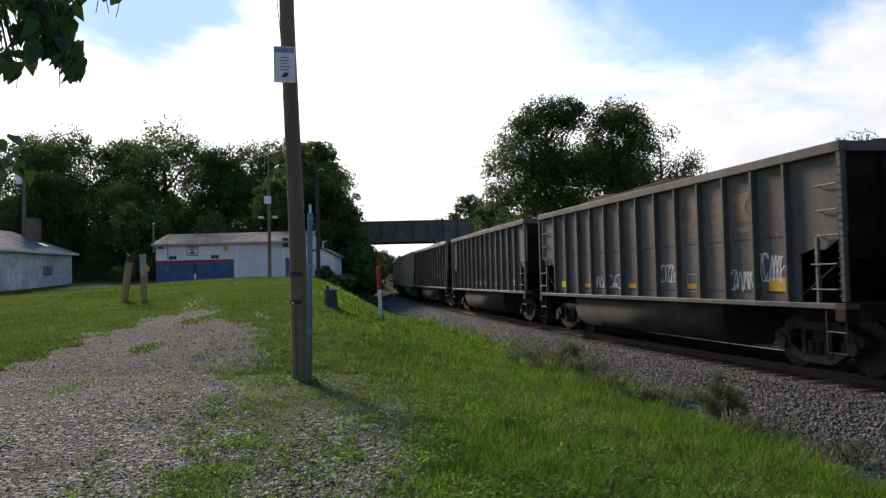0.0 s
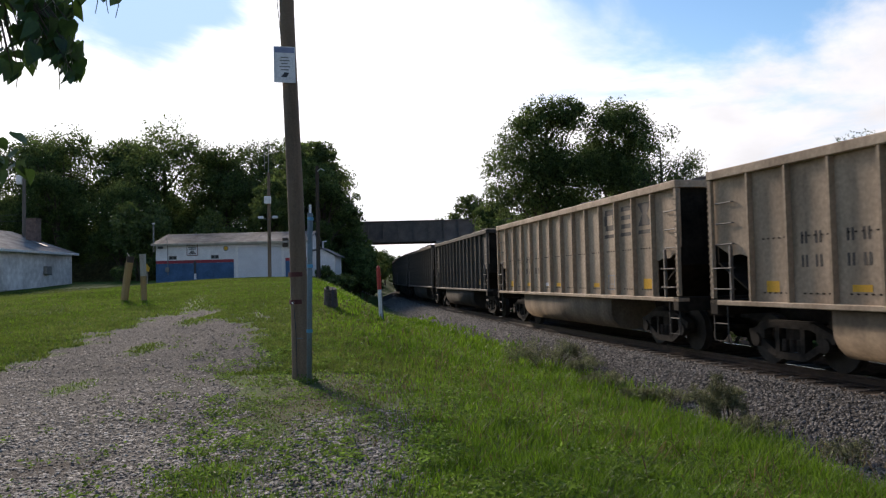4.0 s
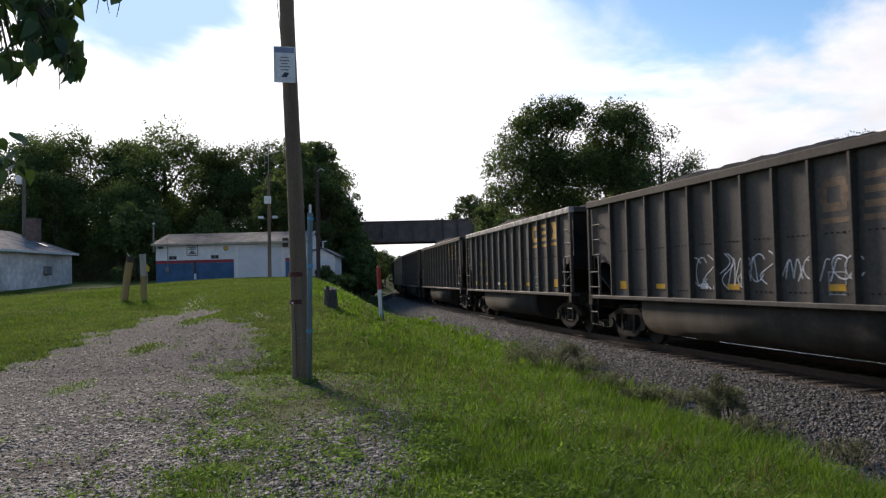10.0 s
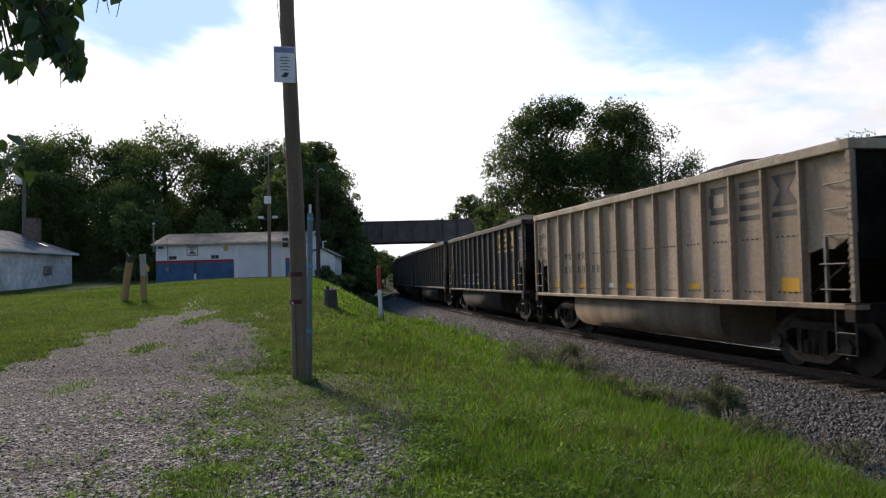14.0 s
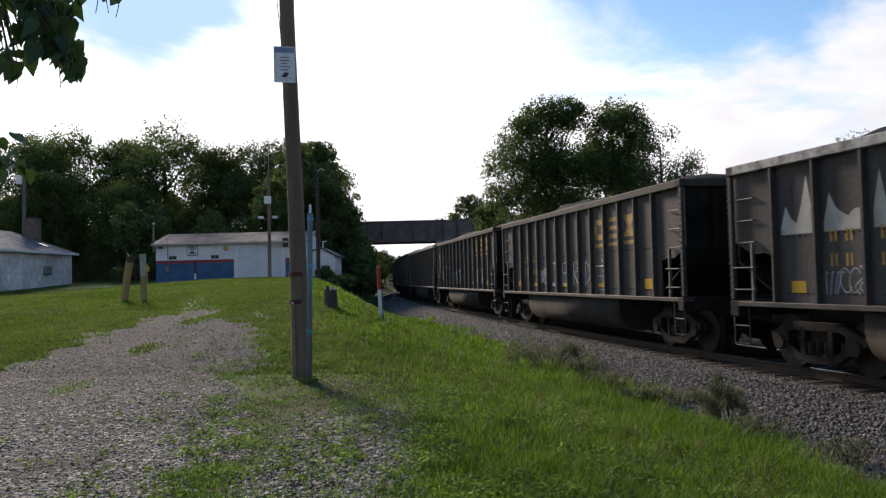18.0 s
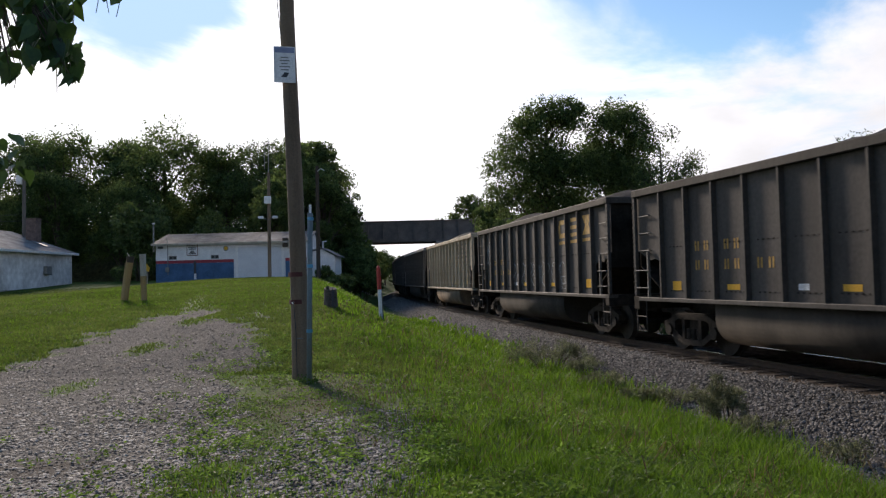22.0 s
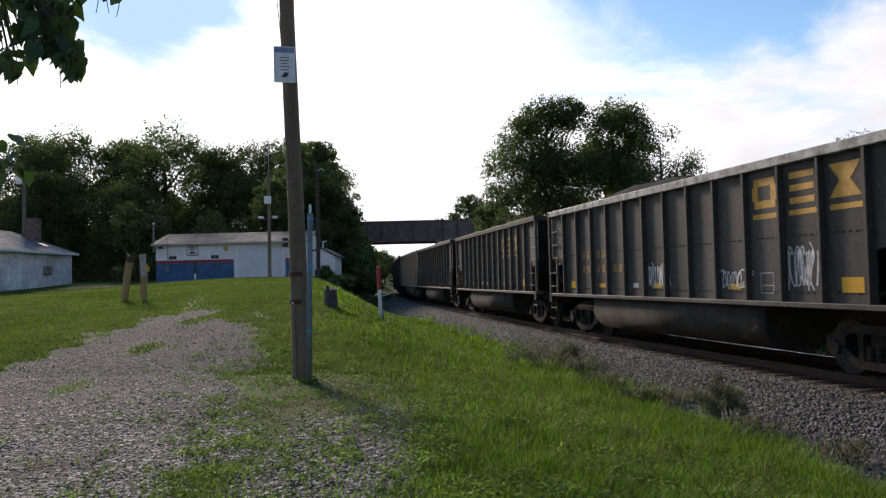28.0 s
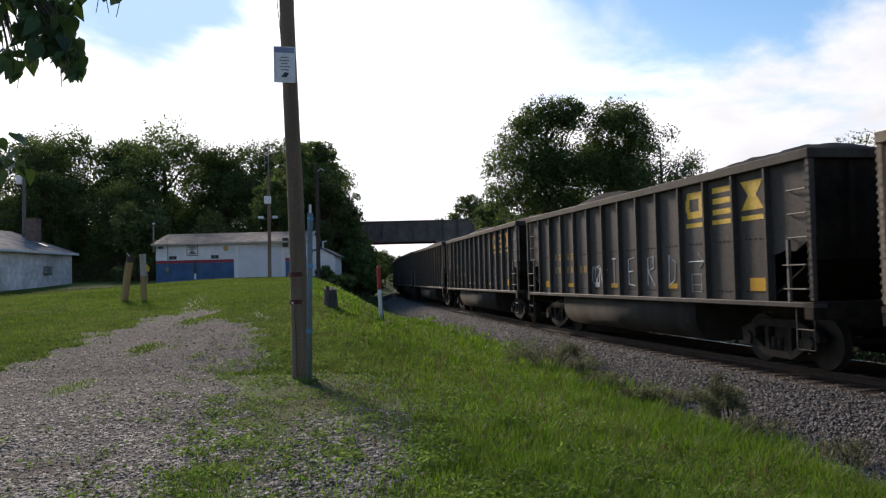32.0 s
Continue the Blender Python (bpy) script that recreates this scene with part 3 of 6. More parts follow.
def make_ground():
    def axis(lo, hi, c, fine, n):
        t = np.linspace(math.asinh((lo - c) / fine), math.asinh((hi - c) / fine), n)
        return c + fine * np.sinh(t)
    xs, ys = axis(-900, 900, 0.0, 9.0, 330), axis(-400, 1500, 12.0, 12.0, 330)
    gx, gy = np.meshgrid(xs, ys)
    z = height(gx, gy)
    v = np.stack([gx.ravel(), gy.ravel(), z], 1)
    nx, ny = len(xs), len(ys)
    i, j = np.meshgrid(np.arange(nx - 1), np.arange(ny - 1))
    a = (j * nx + i).ravel()
    idx = np.stack([a, a + 1, a + nx + 1, a + nx], 1).ravel()
    me = raw_mesh("ground", v, 4, idx, ground_material(), True)
    d, _ = line_offset(gx, gy)
    g = np.maximum(gravel_mask(gx, gy), smooth((bed_edge(gy.ravel()) + 0.35 - np.abs(d)) / 0.6))
    # oily dirt along the rails; across the line, shade is put into the colour
    dirt_shade = smooth((1.6 - d) / 0.4)
    dirt_shade = np.maximum(dirt_shade, 0.72 * stain_mask(gx.ravel(), gy.ravel()))
    at = me.attributes.new("worn", "FLOAT", "POINT")
    at.data.foreach_set("value", worn_mask(gx.ravel(), gy.ravel()).astype(np.float32))
    at = me.attributes.new("dirt_shade", "FLOAT", "POINT")
    at.data.foreach_set("value", dirt_shade.astype(np.float32))
    at = me.attributes.new("gravel", "FLOAT", "POINT")
    at.data.foreach_set("value", g.astype(np.float32))
    tagged(new("ground", me), "mown grass bank with a worn gravel drive beside the railway", "ground", kind="structure")


make_ground()


def ground_z(x, y):
    return float(height([x], [y])[0])


def make_track():
    rng = random.Random(3)
    for side in (-0.7525, 0.7525):
        prof = [(-0.07, -0.17), (0.07, -0.17), (0.07, -0.155), (0.012, -0.13), (0.012, -0.05), (0.036, -0.04), (0.036, 0.0), (-0.036, 0.0), (-0.036, -0.04), (-0.012, -0.05), (-0.012, -0.13), (-0.07, -0.155)]
        bm = bmesh.new()
        rings = []
        for s in np.concatenate([np.arange(-720, -120, 6.0), np.arange(-120, 60, 2.0), np.arange(60, 560, 6.0)]):
            ring = []
            for o, u in prof:
                p, _ = on_line(s, side + o, u)
                ring.append(bm.verts.new(p))
            rings.append(ring)
        n = len(prof)
        for a, b in zip(rings, rings[1:]):
            for k in range(n):
                f = bm.faces.new((a[k], a[(k + 1) % n], b[(k + 1) % n], b[k]))
                f.material_index = 1 if k == 6 else 0
        ob = part("rail", bm, M["rail"])
        ob.data.materials.append(M["railtop"])
        tagged(ob, "rusty steel rail with a worn bright head", "rail", group="rails", kind="structure")
    me = mesh_of("railway_tie", boxed(-0.11, 0.11, -1.3, 1.3, -0.18, 0.0, bevel=0.012), M["tie"])
    bed = thing("track_ties", pose(0, 0, 0), "dark creosoted wooden ties under the rails", "railway ties", kind="structure")
    for s in np.arange(-70, 42, 0.54):
        p, a = on_line(s, rng.uniform(-0.03, 0.03), -0.172)
        piece("railway_tie", me, bed, pose(*p, 0, 0, math.degrees(a) + rng.uniform(-1.2, 1.2)))


make_track()


# ---- the coal train ----
KINDS = {False: (7.42, 1.03), True: (7.1, 0.945)}   # half a body's length and the spacing of its ribs, long and short kind
SHORT = (0, 1, 5, 7, 8, 9, 12, 17, 27, 28)
PITCH_CAR = 16.18    # coupling to coupling
SIDE, DEEP = 1.6, 1.465
Z_SILL, Z_TOP = 1.13, 3.72
CHORD = {"dark": "chord", "black": "chord"}


def coal_heap(seed, half):
    rng = random.Random(seed)
    bm = bmesh.new()
    nx, ny = 56, 9
    L, W = half - 0.15, 1.34
    hump = [(rng.uniform(-5.5, 5.5), rng.uniform(0.02, 0.15), rng.uniform(0.8, 1.8)) for _ in range(6)]
    vs = []
    for i in range(nx + 1):
        x = -L + 2 * L * i / nx
        row = []
        for j in range(ny + 1):
            y = -W + 2 * W * j / ny
            ends = smooth((L - abs(x)) / 0.9)
            crown = 0.34 * float(ends) * (1 - (y / W) ** 2)
            for c, h, w in hump:
                crown += h * math.exp(-((x - c) / w) ** 2) * (1 - (y / W) ** 2)
            crown += 0.07 * noise.noise(Vector((x * 2.1 + seed, y * 2.1, 0))) + 0.08 * noise.noise(Vector((x * 5 + seed, y * 5, 3)))
            row.append(bm.verts.new((x, y, 3.60 + crown)))
        vs.append(row)
    for i in range(nx):
        for j in range(ny):
            bm.faces.new((vs[i][j], vs[i + 1][j], vs[i + 1][j + 1], vs[i][j + 1]))
    return bm


def make_gondola(colour, chord, seed, short):
    """A bathtub coal car: its x runs along the line, towards the camera; -y is the side that the camera sees."""
    car = thing("coal_gondola", pose(0, 0, 0), "", "railway car", "cars of the coal train")
    body, under = M[colour], M["under"]
    half, bay = KINDS[short]
    cut = half - 1.18
    panel = mesh_of("side_panel", boxed(-cut, cut, -0.012, 0.012, Z_SILL, Z_TOP - 0.1), body)
    # upper end plates, cut away below over the trucks
    bm = bmesh.new()
    prism(bm, [(cut, -0.012, 2.0), (cut + 0.35, -0.012, 2.08), (cut + 0.6, -0.012, 2.05), (half - 0.05, -0.012, 2.3), (half - 0.05, -0.012, Z_TOP - 0.1), (cut, -0.012, Z_TOP - 0.1)], (0, 0.024, 0))
    plate = mesh_of("end_plate", bm, body)
    rib = mesh_of("rib", prism(bmesh.new(), [(-0.03, 0.06, Z_SILL + 0.07), (-0.026, -0.06, Z_SILL + 0.07), (0.026, -0.06, Z_SILL + 0.07), (0.03, 0.06, Z_SILL + 0.07)], (0, 0, Z_TOP - 0.16 - Z_SILL - 0.07)), body)
    rail = mesh_of("top_chord", boxed(-half, half, -0.08, 0.08, Z_TOP - 0.17, Z_TOP, bevel=0.015), M[CHORD.get(chord, chord)])
    bm = boxed(-half, half, -0.13, 0.13, Z_SILL - 0.02, Z_SILL + 0.07, bevel=0.012)
    sill = mesh_of("side_sill", bm, body)
    bm = boxed(-0.05, 0.05, -0.04, 0.04, Z_SILL + 0.1, Z_TOP - 0.17, bevel=0.008)
    for k in range(20):
        z = Z_SILL + 0.16 + k * 0.118
        box(bm, -0.064, -0.045, -0.046, -0.02, z, z + 0.045)
        box(bm, 0.0, 0.026, -0.05, -0.038, z, z + 0.03)
    post = mesh_of("corner_post", bm, body)
    # rivet rows on the side plate
    bm = bmesh.new()
    for k in range(12):
        for i in range(5):
            x = (k - 6 + 0.28 + 0.14 * i) * bay
            for z in (1.36, 2.32):
                box(bm, x - 0.022, x + 0.022, -0.012, 0.0, z - 0.012, z + 0.012)
    rivets = mesh_of("rivet_row", bm, under)
    for sgn in (-1, 1):
        turn = pose(0, 0, 0) if sgn < 0 else pose(0, 0, 0, 0, 0, 180)
        piece("side_panel", panel, car, turn @ pose(0, -DEEP, 0))
        if sgn < 0:
            tagged(piece("rivet_row", rivets, car, turn @ pose(0, -DEEP - 0.012, 0)), kind="stuff")
        piece("top_chord", rail, car, turn @ pose(0, -SIDE + 0.08, 0))
        piece("side_sill", sill, car, turn @ pose(0, -SIDE + 0.13, 0))
        for k in range(13):
            piece("rib", rib, car, turn @ pose((k - 6) * bay, -DEEP - 0.063, 0))
        for e in (-1, 1):
            flip = pose(0, -DEEP, 0) if e > 0 else pose(0, -DEEP, 0) @ Matrix.Diagonal((-1, 1, 1, 1))
            piece("end_plate", plate, car, turn @ flip)
            piece("corner_post", post, car, turn @ pose(e * (half - 0.06), -SIDE + 0.06, 0))
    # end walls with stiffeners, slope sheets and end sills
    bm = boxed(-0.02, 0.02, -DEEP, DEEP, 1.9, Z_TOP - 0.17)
    # near-black end paint: coal dust, with the end faces' shade put into the colour
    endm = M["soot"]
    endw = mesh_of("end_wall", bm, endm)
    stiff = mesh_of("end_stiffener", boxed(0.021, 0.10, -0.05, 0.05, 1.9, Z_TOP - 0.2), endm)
    slope = mesh_of("slope_sheet", prism(bmesh.new(), [(0.0, -DEEP, 1.9), (0.0, -DEEP, 1.94), (-1.3, -DEEP, 1.18), (-1.3, -DEEP, 1.14)], (0, 2 * DEEP, 0)), under)
    # silver cars' end chord is dulled too, for the shade at the ends
    echord = mesh_of("end_chord", boxed(-0.11, 0.11, -SIDE, SIDE, Z_TOP - 0.165, Z_TOP - 0.004, bevel=0.012), M["chord"] if chord == "silver" else M[CHORD.get(chord, chord)])
    esill = mesh_of("end_sill", boxed(-0.12, 0.12, -SIDE, SIDE, 0.92, Z_SILL + 0.08, bevel=0.012), under)
    bm = boxed(0.0, 0.62, -0.16, 0.16, 0.72, 1.0, bevel=0.02)
    box(bm, 0.55, 0.78, -0.13, 0.13, 0.70, 1.02)
    coup = mesh_of("coupler", bm, under)
    step = bmesh.new()
    for y in (0.0,):
        tube(step, [(-0.22, y, 1.12), (-0.22, y, 0.42), (0.22, y, 0.42), (0.22, y, 1.12)], 0.016, 6)
        tube(step, [(-0.22, y, 0.75), (0.22, y, 0.75)], 0.014, 6)
    step = mesh_of("step", step, M["stepsteel"])
    lad = bmesh.new()
    box(lad, -0.40, -0.35, -0.03, 0.03, Z_SILL + 0.05, 2.25)
    ladder = mesh_of("ladder_stile", lad, M["bare"])
    grab = mesh_of("grab_iron", tubed([(-0.40, 0.02, 0), (-0.40, -0.05, 0), (0.10, -0.05, 0), (0.10, 0.02, 0)], 0.014, 6), M["bare"])
    rung = mesh_of("rung", tubed([(-0.47, 0.02, 0), (-0.47, -0.05, 0), (0.12, -0.05, 0), (0.12, 0.02, 0)], 0.013, 6), M["bare"])
    for e in (-1, 1):
        turn = pose(0, 0, 0) if e > 0 else pose(0, 0, 0, 0, 0, 180)
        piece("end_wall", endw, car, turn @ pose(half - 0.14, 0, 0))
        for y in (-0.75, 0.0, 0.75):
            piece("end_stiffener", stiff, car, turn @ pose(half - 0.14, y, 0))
        piece("slope_sheet", slope, car, turn @ pose(half - 0.15, 0, 0))
        piece("end_chord", echord, car, turn @ pose(half - 0.115, 0, 0))
        piece("end_sill", esill, car, turn @ pose(half - 0.125, 0, 0))
        piece("coupler", coup, car, turn @ pose(half - 0.03, 0, 0))
        for y in (-1, 1):
            hand = pose(half - 0.28, y * (SIDE - 0.05), 0)
            flip = turn @ hand if y < 0 else turn @ hand @ Matrix.Diagonal((1, -1, 1, 1))
            piece("step", step, car, flip)
            piece("ladder_stile", ladder, car, flip)
            for z in (1.42, 1.82):
                piece("rung", rung, car, flip @ pose(0, 0.0, z))
            for z in (2.28, 2.68, 3.08):
                piece("grab_iron", grab, car, flip @ pose(0, 0.07, z))
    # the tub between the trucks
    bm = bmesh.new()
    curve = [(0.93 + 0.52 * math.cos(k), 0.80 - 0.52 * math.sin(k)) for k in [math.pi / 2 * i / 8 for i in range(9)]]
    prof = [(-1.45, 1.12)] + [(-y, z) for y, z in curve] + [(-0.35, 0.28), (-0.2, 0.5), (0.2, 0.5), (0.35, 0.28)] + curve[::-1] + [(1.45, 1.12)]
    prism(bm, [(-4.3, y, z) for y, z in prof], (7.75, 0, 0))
    # belly paint darker than the sides: grime, and underside shade put into the colour
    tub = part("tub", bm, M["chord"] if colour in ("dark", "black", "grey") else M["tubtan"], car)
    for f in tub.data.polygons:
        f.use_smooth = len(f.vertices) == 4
    part("centre_sill", boxed(-half + 0.2, half - 0.2, -0.2, 0.2, 0.72, 1.1), under, car)
    part("coal_load", coal_heap(seed, half), M["coal"], car, "heaped black coal", smooth=True)
    # trucks
    bm = bmesh.new()
    def cast_bar(pts, w):
        for (xa, za), (xb, zb) in zip(pts, pts[1:]):
            ln = math.hypot(xb - xa, zb - za)
            nx, nz = -(zb - za) / ln * w / 2, (xb - xa) / ln * w / 2
            prism(bm, [(xa + nx, -0.08, za + nz), (xb + nx, -0.08, zb + nz), (xb - nx, -0.08, zb - nz), (xa - nx, -0.08, za - nz)], (0, 0.16, 0))
    cast_bar([(-1.12, 0.56), (-0.55, 0.78), (0.55, 0.78), (1.12, 0.56)], 0.14)
    cast_bar([(-0.98, 0.54), (-0.38, 0.22), (0.38, 0.22), (0.98, 0.54)], 0.13)
    for sx in (-1, 1):
        cast_bar([(sx * 0.33, 0.24), (sx * 0.33, 0.76)], 0.11)
        box(bm, sx * 0.9 - 0.22, sx * 0.9 + 0.22, -0.085, 0.085, 0.50, 0.66)
    frame_me = mesh_of("side_frame", bm, M["truckiron"])
    bm = bmesh.new()
    disc(bm, (0, 0, 0), (0, 1, 0), 0.457, 0.12, 24)
    disc(bm, (0, 0.07, 0), (0, 1, 0), 0.485, 0.03, 24)
    wheel_me = mesh_of("wheel", bm, M["wheel"])
    cap = mesh_of("bearing_cap", disc(bmesh.new(), (0, 0, 0), (0, 1, 0), 0.13, 0.2, 12), M["truckiron"])
    axle = mesh_of("axle", tubed([(0, -1.0, 0), (0, 1.0, 0)], 0.075, 8), under)
    bolster = mesh_of("bolster", boxed(-0.2, 0.2, -1.05, 1.05, 0.5, 0.78, bevel=0.02), under)
    spring = bmesh.new()
    for x in (-0.2, 0.0, 0.2):
        tube(spring, [(x, 0, 0.3), (x, 0, 0.52)], 0.07, 8)
    spring = mesh_of("spring_nest", spring, M["truckiron"])
    for x in (-5.75, 5.75):
        truck = new("truck")
        truck.parent = car
        truck.matrix_basis = pose(x, 0, 0)
        piece("bolster", bolster, truck, pose(0, 0, 0))
        for sx in (-0.9, 0.9):
            piece("axle", axle, truck, pose(sx, 0, 0.457))
            for sy in (-1, 1):
                turn = pose(sx, sy * 0.76, 0.457) if sy < 0 else pose(sx, sy * 0.76, 0.457, 0, 0, 180)
                piece("wheel", wheel_me, truck, turn)
                piece("bearing_cap", cap, truck, pose(sx, sy * 1.07, 0.47))
        for sy in (-1, 1):
            piece("side_frame", frame_me, truck, pose(0, sy * 1.04, 0))
            piece("spring_nest", spring, truck, pose(0, sy * 1.04, 0))
    return car


# -- painted marks, set just proud of the side plate
FACE = -DEEP - 0.0165


def stamp(name, bm, mat, car, label=""):
    return part(name, bm, mat, car, label)


def plate_box(x0, x1, z0, z1):
    return boxed(x0, x1, FACE, FACE + 0.003, z0, z1)


def bay_x(k, u, short):
    """A place in the bay between ribs k and k+1, u from 0 to 1."""
    return (k - 6 + 0.12 + 0.76 * u) * KINDS[short][1]


def shapes_for_logo(short):
    """Three plain blocks with bars under them, one to a bay."""
    out = []
    first, drop = (8, 0.26) if short else (9, 0.06)
    for k, kind in ((first, "ring"), (first + 1, "bars"), (first + 2, "cross")):
        x0, x1 = bay_x(k, 0.05, short), bay_x(k, 0.95, short)
        c, w = (x0 + x1) / 2, (x1 - x0)
        bm = bmesh.new()
        z0, z1 = 2.92 - drop, 3.46 - drop
        t = 0.17
        if kind == "ring":
            c0 = 0.14
            box(bm, x0, x0 + t, FACE, FACE + 0.003, z0 + c0, z1 - c0)
            for za, zb in ((z0, z0 + c0), (z1 - c0, z1)):
                box(bm, x0 + 0.06, x1 - 0.04, FACE, FACE + 0.003, za, zb)
            box(bm, x1 - t, x1, FACE, FACE + 0.003, z0 + c0, z1 - c0)
        elif kind == "bars":
            h = (z1 - z0) / 5
            for i in (0, 2, 4):
                box(bm, x0 + 0.04, x1 - 0.04, FACE, FACE + 0.003, z0 + i * h, z0 + (i + 1) * h)
        else:
            prism(bm, [(x0, FACE, z0), (x1, FACE, z0), (c + 0.12, FACE, (z0 + z1) / 2), (c - 0.12, FACE, (z0 + z1) / 2)], (0, 0.003, 0))
            prism(bm, [(c - 0.12, FACE, (z0 + z1) / 2 + 0.001), (c + 0.12, FACE, (z0 + z1) / 2 + 0.001), (x1, FACE, z1), (x0, FACE, z1)], (0, 0.003, 0))
        out.append(("logo_shape", bm))
        out.append(("logo_bar", plate_box(x0, x1, 2.73 - drop, 2.82 - drop)))
    return out


def mark_bars(short):
    """Bars for the small lettering and figures at the far end of the side."""
    out = []
    for row, (z, h) in enumerate(((2.19, 0.2), (1.80, 0.2))):
        for k in ((1, 2) if row == 0 else (1, 2, 3)):
            for u in (0.24, 0.66):
                x = bay_x(k, u, short)
                bm = plate_box(x - 0.07, x - 0.02, z, z + h)
                box(bm, x + 0.03, x + 0.08, FACE, FACE + 0.003, z, z + h)
                out.append(("lettering_bar", bm))
    return out


def scribble(seed, x0, x1, z0, z1, strokes, bay, thick=0.025):
    """Loose spray-can loops within a box, kept clear of the ribs."""
    rng = random.Random(seed)
    bm = bmesh.new()
    zc, h = (z0 + z1) / 2, (z1 - z0) / 2
    for i in range(strokes * 2):
        cx = x0 + (x1 - x0) * (i + 0.5) / strokes / 2 + rng.uniform(-0.05, 0.05)
        w = min(0.26, (x1 - x0) / strokes * 0.45)
        kind, lean = rng.randint(0, 3), rng.uniform(-0.25, 0.25)
        fine = []
        for q in range(15):
            t = q / 14
            if kind == 0:      # a loop left open
                a = rng.uniform(0, 0.02) + 0.6 + 5.2 * t
                p = (w * math.cos(a), h * 0.85 * math.sin(a))
            elif kind == 1:    # a double curve
                p = (w * math.sin(2 * math.pi * t), h * (1 - 2 * t))
            elif kind == 2:    # a slash with a hook
                p = (w * (0.9 * t - 0.3 + 0.7 * max(0, t - 0.7)), h * (-1 + 2.1 * t - 3.5 * max(0, t - 0.75) ** 1.3))
            else:              # two arches
                p = (w * (2 * t - 1), h * (abs(math.sin(2 * math.pi * t)) * 1.5 - 0.8))
            fine.append((cx + p[0] + lean * p[1], zc + p[1]))
        for (ax, az), (bx, bz) in zip(fine, fine[1:]):
            fx = ((ax + bx) / 2 / bay) % 1.0
            if fx < 0.07 or fx > 0.93:
                continue
            dx, dz = bx - ax, bz - az
            ln = math.hypot(dx, dz) or 1
            nx, nz = -dz / ln * thick / 2, dx / ln * thick / 2
            v = [bm.verts.new(p) for p in ((ax + nx, FACE - 0.001, az + nz), (bx + nx, FACE - 0.001, bz + nz), (bx - nx, FACE - 0.001, bz - nz), (ax - nx, FACE - 0.001, az - nz))]
            bm.faces.new(v)
    return bm


LOGO_ME, MARK_ME = {}, {}


def marks_for(car, logo, marks, short):
    for kind, mat, make, kept in ((logo, logo, shapes_for_logo, LOGO_ME), (marks, "mark" if marks == "orange" else marks, mark_bars, MARK_ME)):
        if not kind:
            continue
        if (mat, short) not in kept:
            kept[mat, short] = [(n, mesh_of(n, bm, M[mat])) for n, bm in make(short)]
        for n, me in kept[mat, short]:
            piece(n, me, car, pose(0, 0, 0))


PLATE_ME = {}


def plates_for(car, lime, short):
    for key, mat in (("reflect", "reflect"), ("lime", "lime"), ("panel", "reflect"), ("patch", "reflect"), ("tag", "spray")):
        if key not in PLATE_ME:
            w, h = {"reflect": (0.2, 0.055), "lime": (0.16, 0.09), "panel": (0.24, 0.12), "patch": (0.17, 0.1), "tag": (0.13, 0.055)}[key]
            PLATE_ME[key] = mesh_of({"reflect": "reflector", "lime": "reflector", "panel": "yellow_panel", "patch": "reflector", "tag": "label_plate"}[key], plate_box(-w, w, -h, h), M[mat])
    for k in (2, 5, 8):
        piece("reflector", PLATE_ME["reflect"], car, pose(bay_x(k, 0.5, short), 0, 1.45))
    piece("reflector", PLATE_ME["lime" if lime else "patch"], car, pose(bay_x(0, 0.5, short), 0, 1.47))
    piece("yellow_panel", PLATE_ME["panel"], car, pose(bay_x(11, 0.6, short), 0, 1.49))
    piece("label_plate", PLATE_ME["tag"], car, pose(bay_x(4, 0.4, short), 0, 1.46))
    if "frame" not in PLATE_ME:
        bm = bmesh.new()
        for x0, x1, z0, z1 in ((-0.2, 0.2, 1.30, 1.325), (-0.2, 0.2, 1.655, 1.68), (-0.2, -0.175, 1.325, 1.655), (0.175, 0.2, 1.325, 1.655), (-0.175, 0.175, 1.44, 1.455)):
            box(bm, x0, x1, FACE, FACE + 0.003, z0, z1)
        PLATE_ME["frame"] = mesh_of("data_frame", bm, M["greyspray"])
    piece("data_frame", PLATE_ME["frame"], car, pose(bay_x(8 if short else 9, 0.5, short), 0, 0.03))


def scrawl(car, first, short):
    """Thin hand-sprayed capitals, one to a bay, and an arrow."""
    glyphs = ([[(-0.25, 1), (0.3, 1)], [(0.05, 1), (0.0, 0)]],
              [[(0.35, 1), (-0.3, 0.95), (-0.3, 0.05), (0.35, 0)], [(-0.3, 0.5), (0.2, 0.52)]],
              [[(-0.3, 0), (-0.25, 0.95), (0.3, 1), (0.32, 0.6), (-0.25, 0.5), (0.4, 0)]],
              [[(-0.3, 0), (-0.25, 1), (0.3, 0.75), (0.25, 0.2), (-0.3, 0)]],
              [[(-0.6, 0.75), (0.6, 0.75), (0.2, 1.0)], [(0.6, 0.75), (0.3, 0.55)]])
    for n, strokes in enumerate(glyphs):
        x0, bm = bay_x(first + n, 0.5, short), bmesh.new()
        for pts in strokes:
            tube(bm, [(x0 + u * 0.5, FACE + 0.004, 1.45 + 0.68 * v) for u, v in pts], 0.016, 5)
        part("sprayed_letter" if n < 4 else "sprayed_arrow", bm, M["spray"], car, "thin white sprayed stroke")


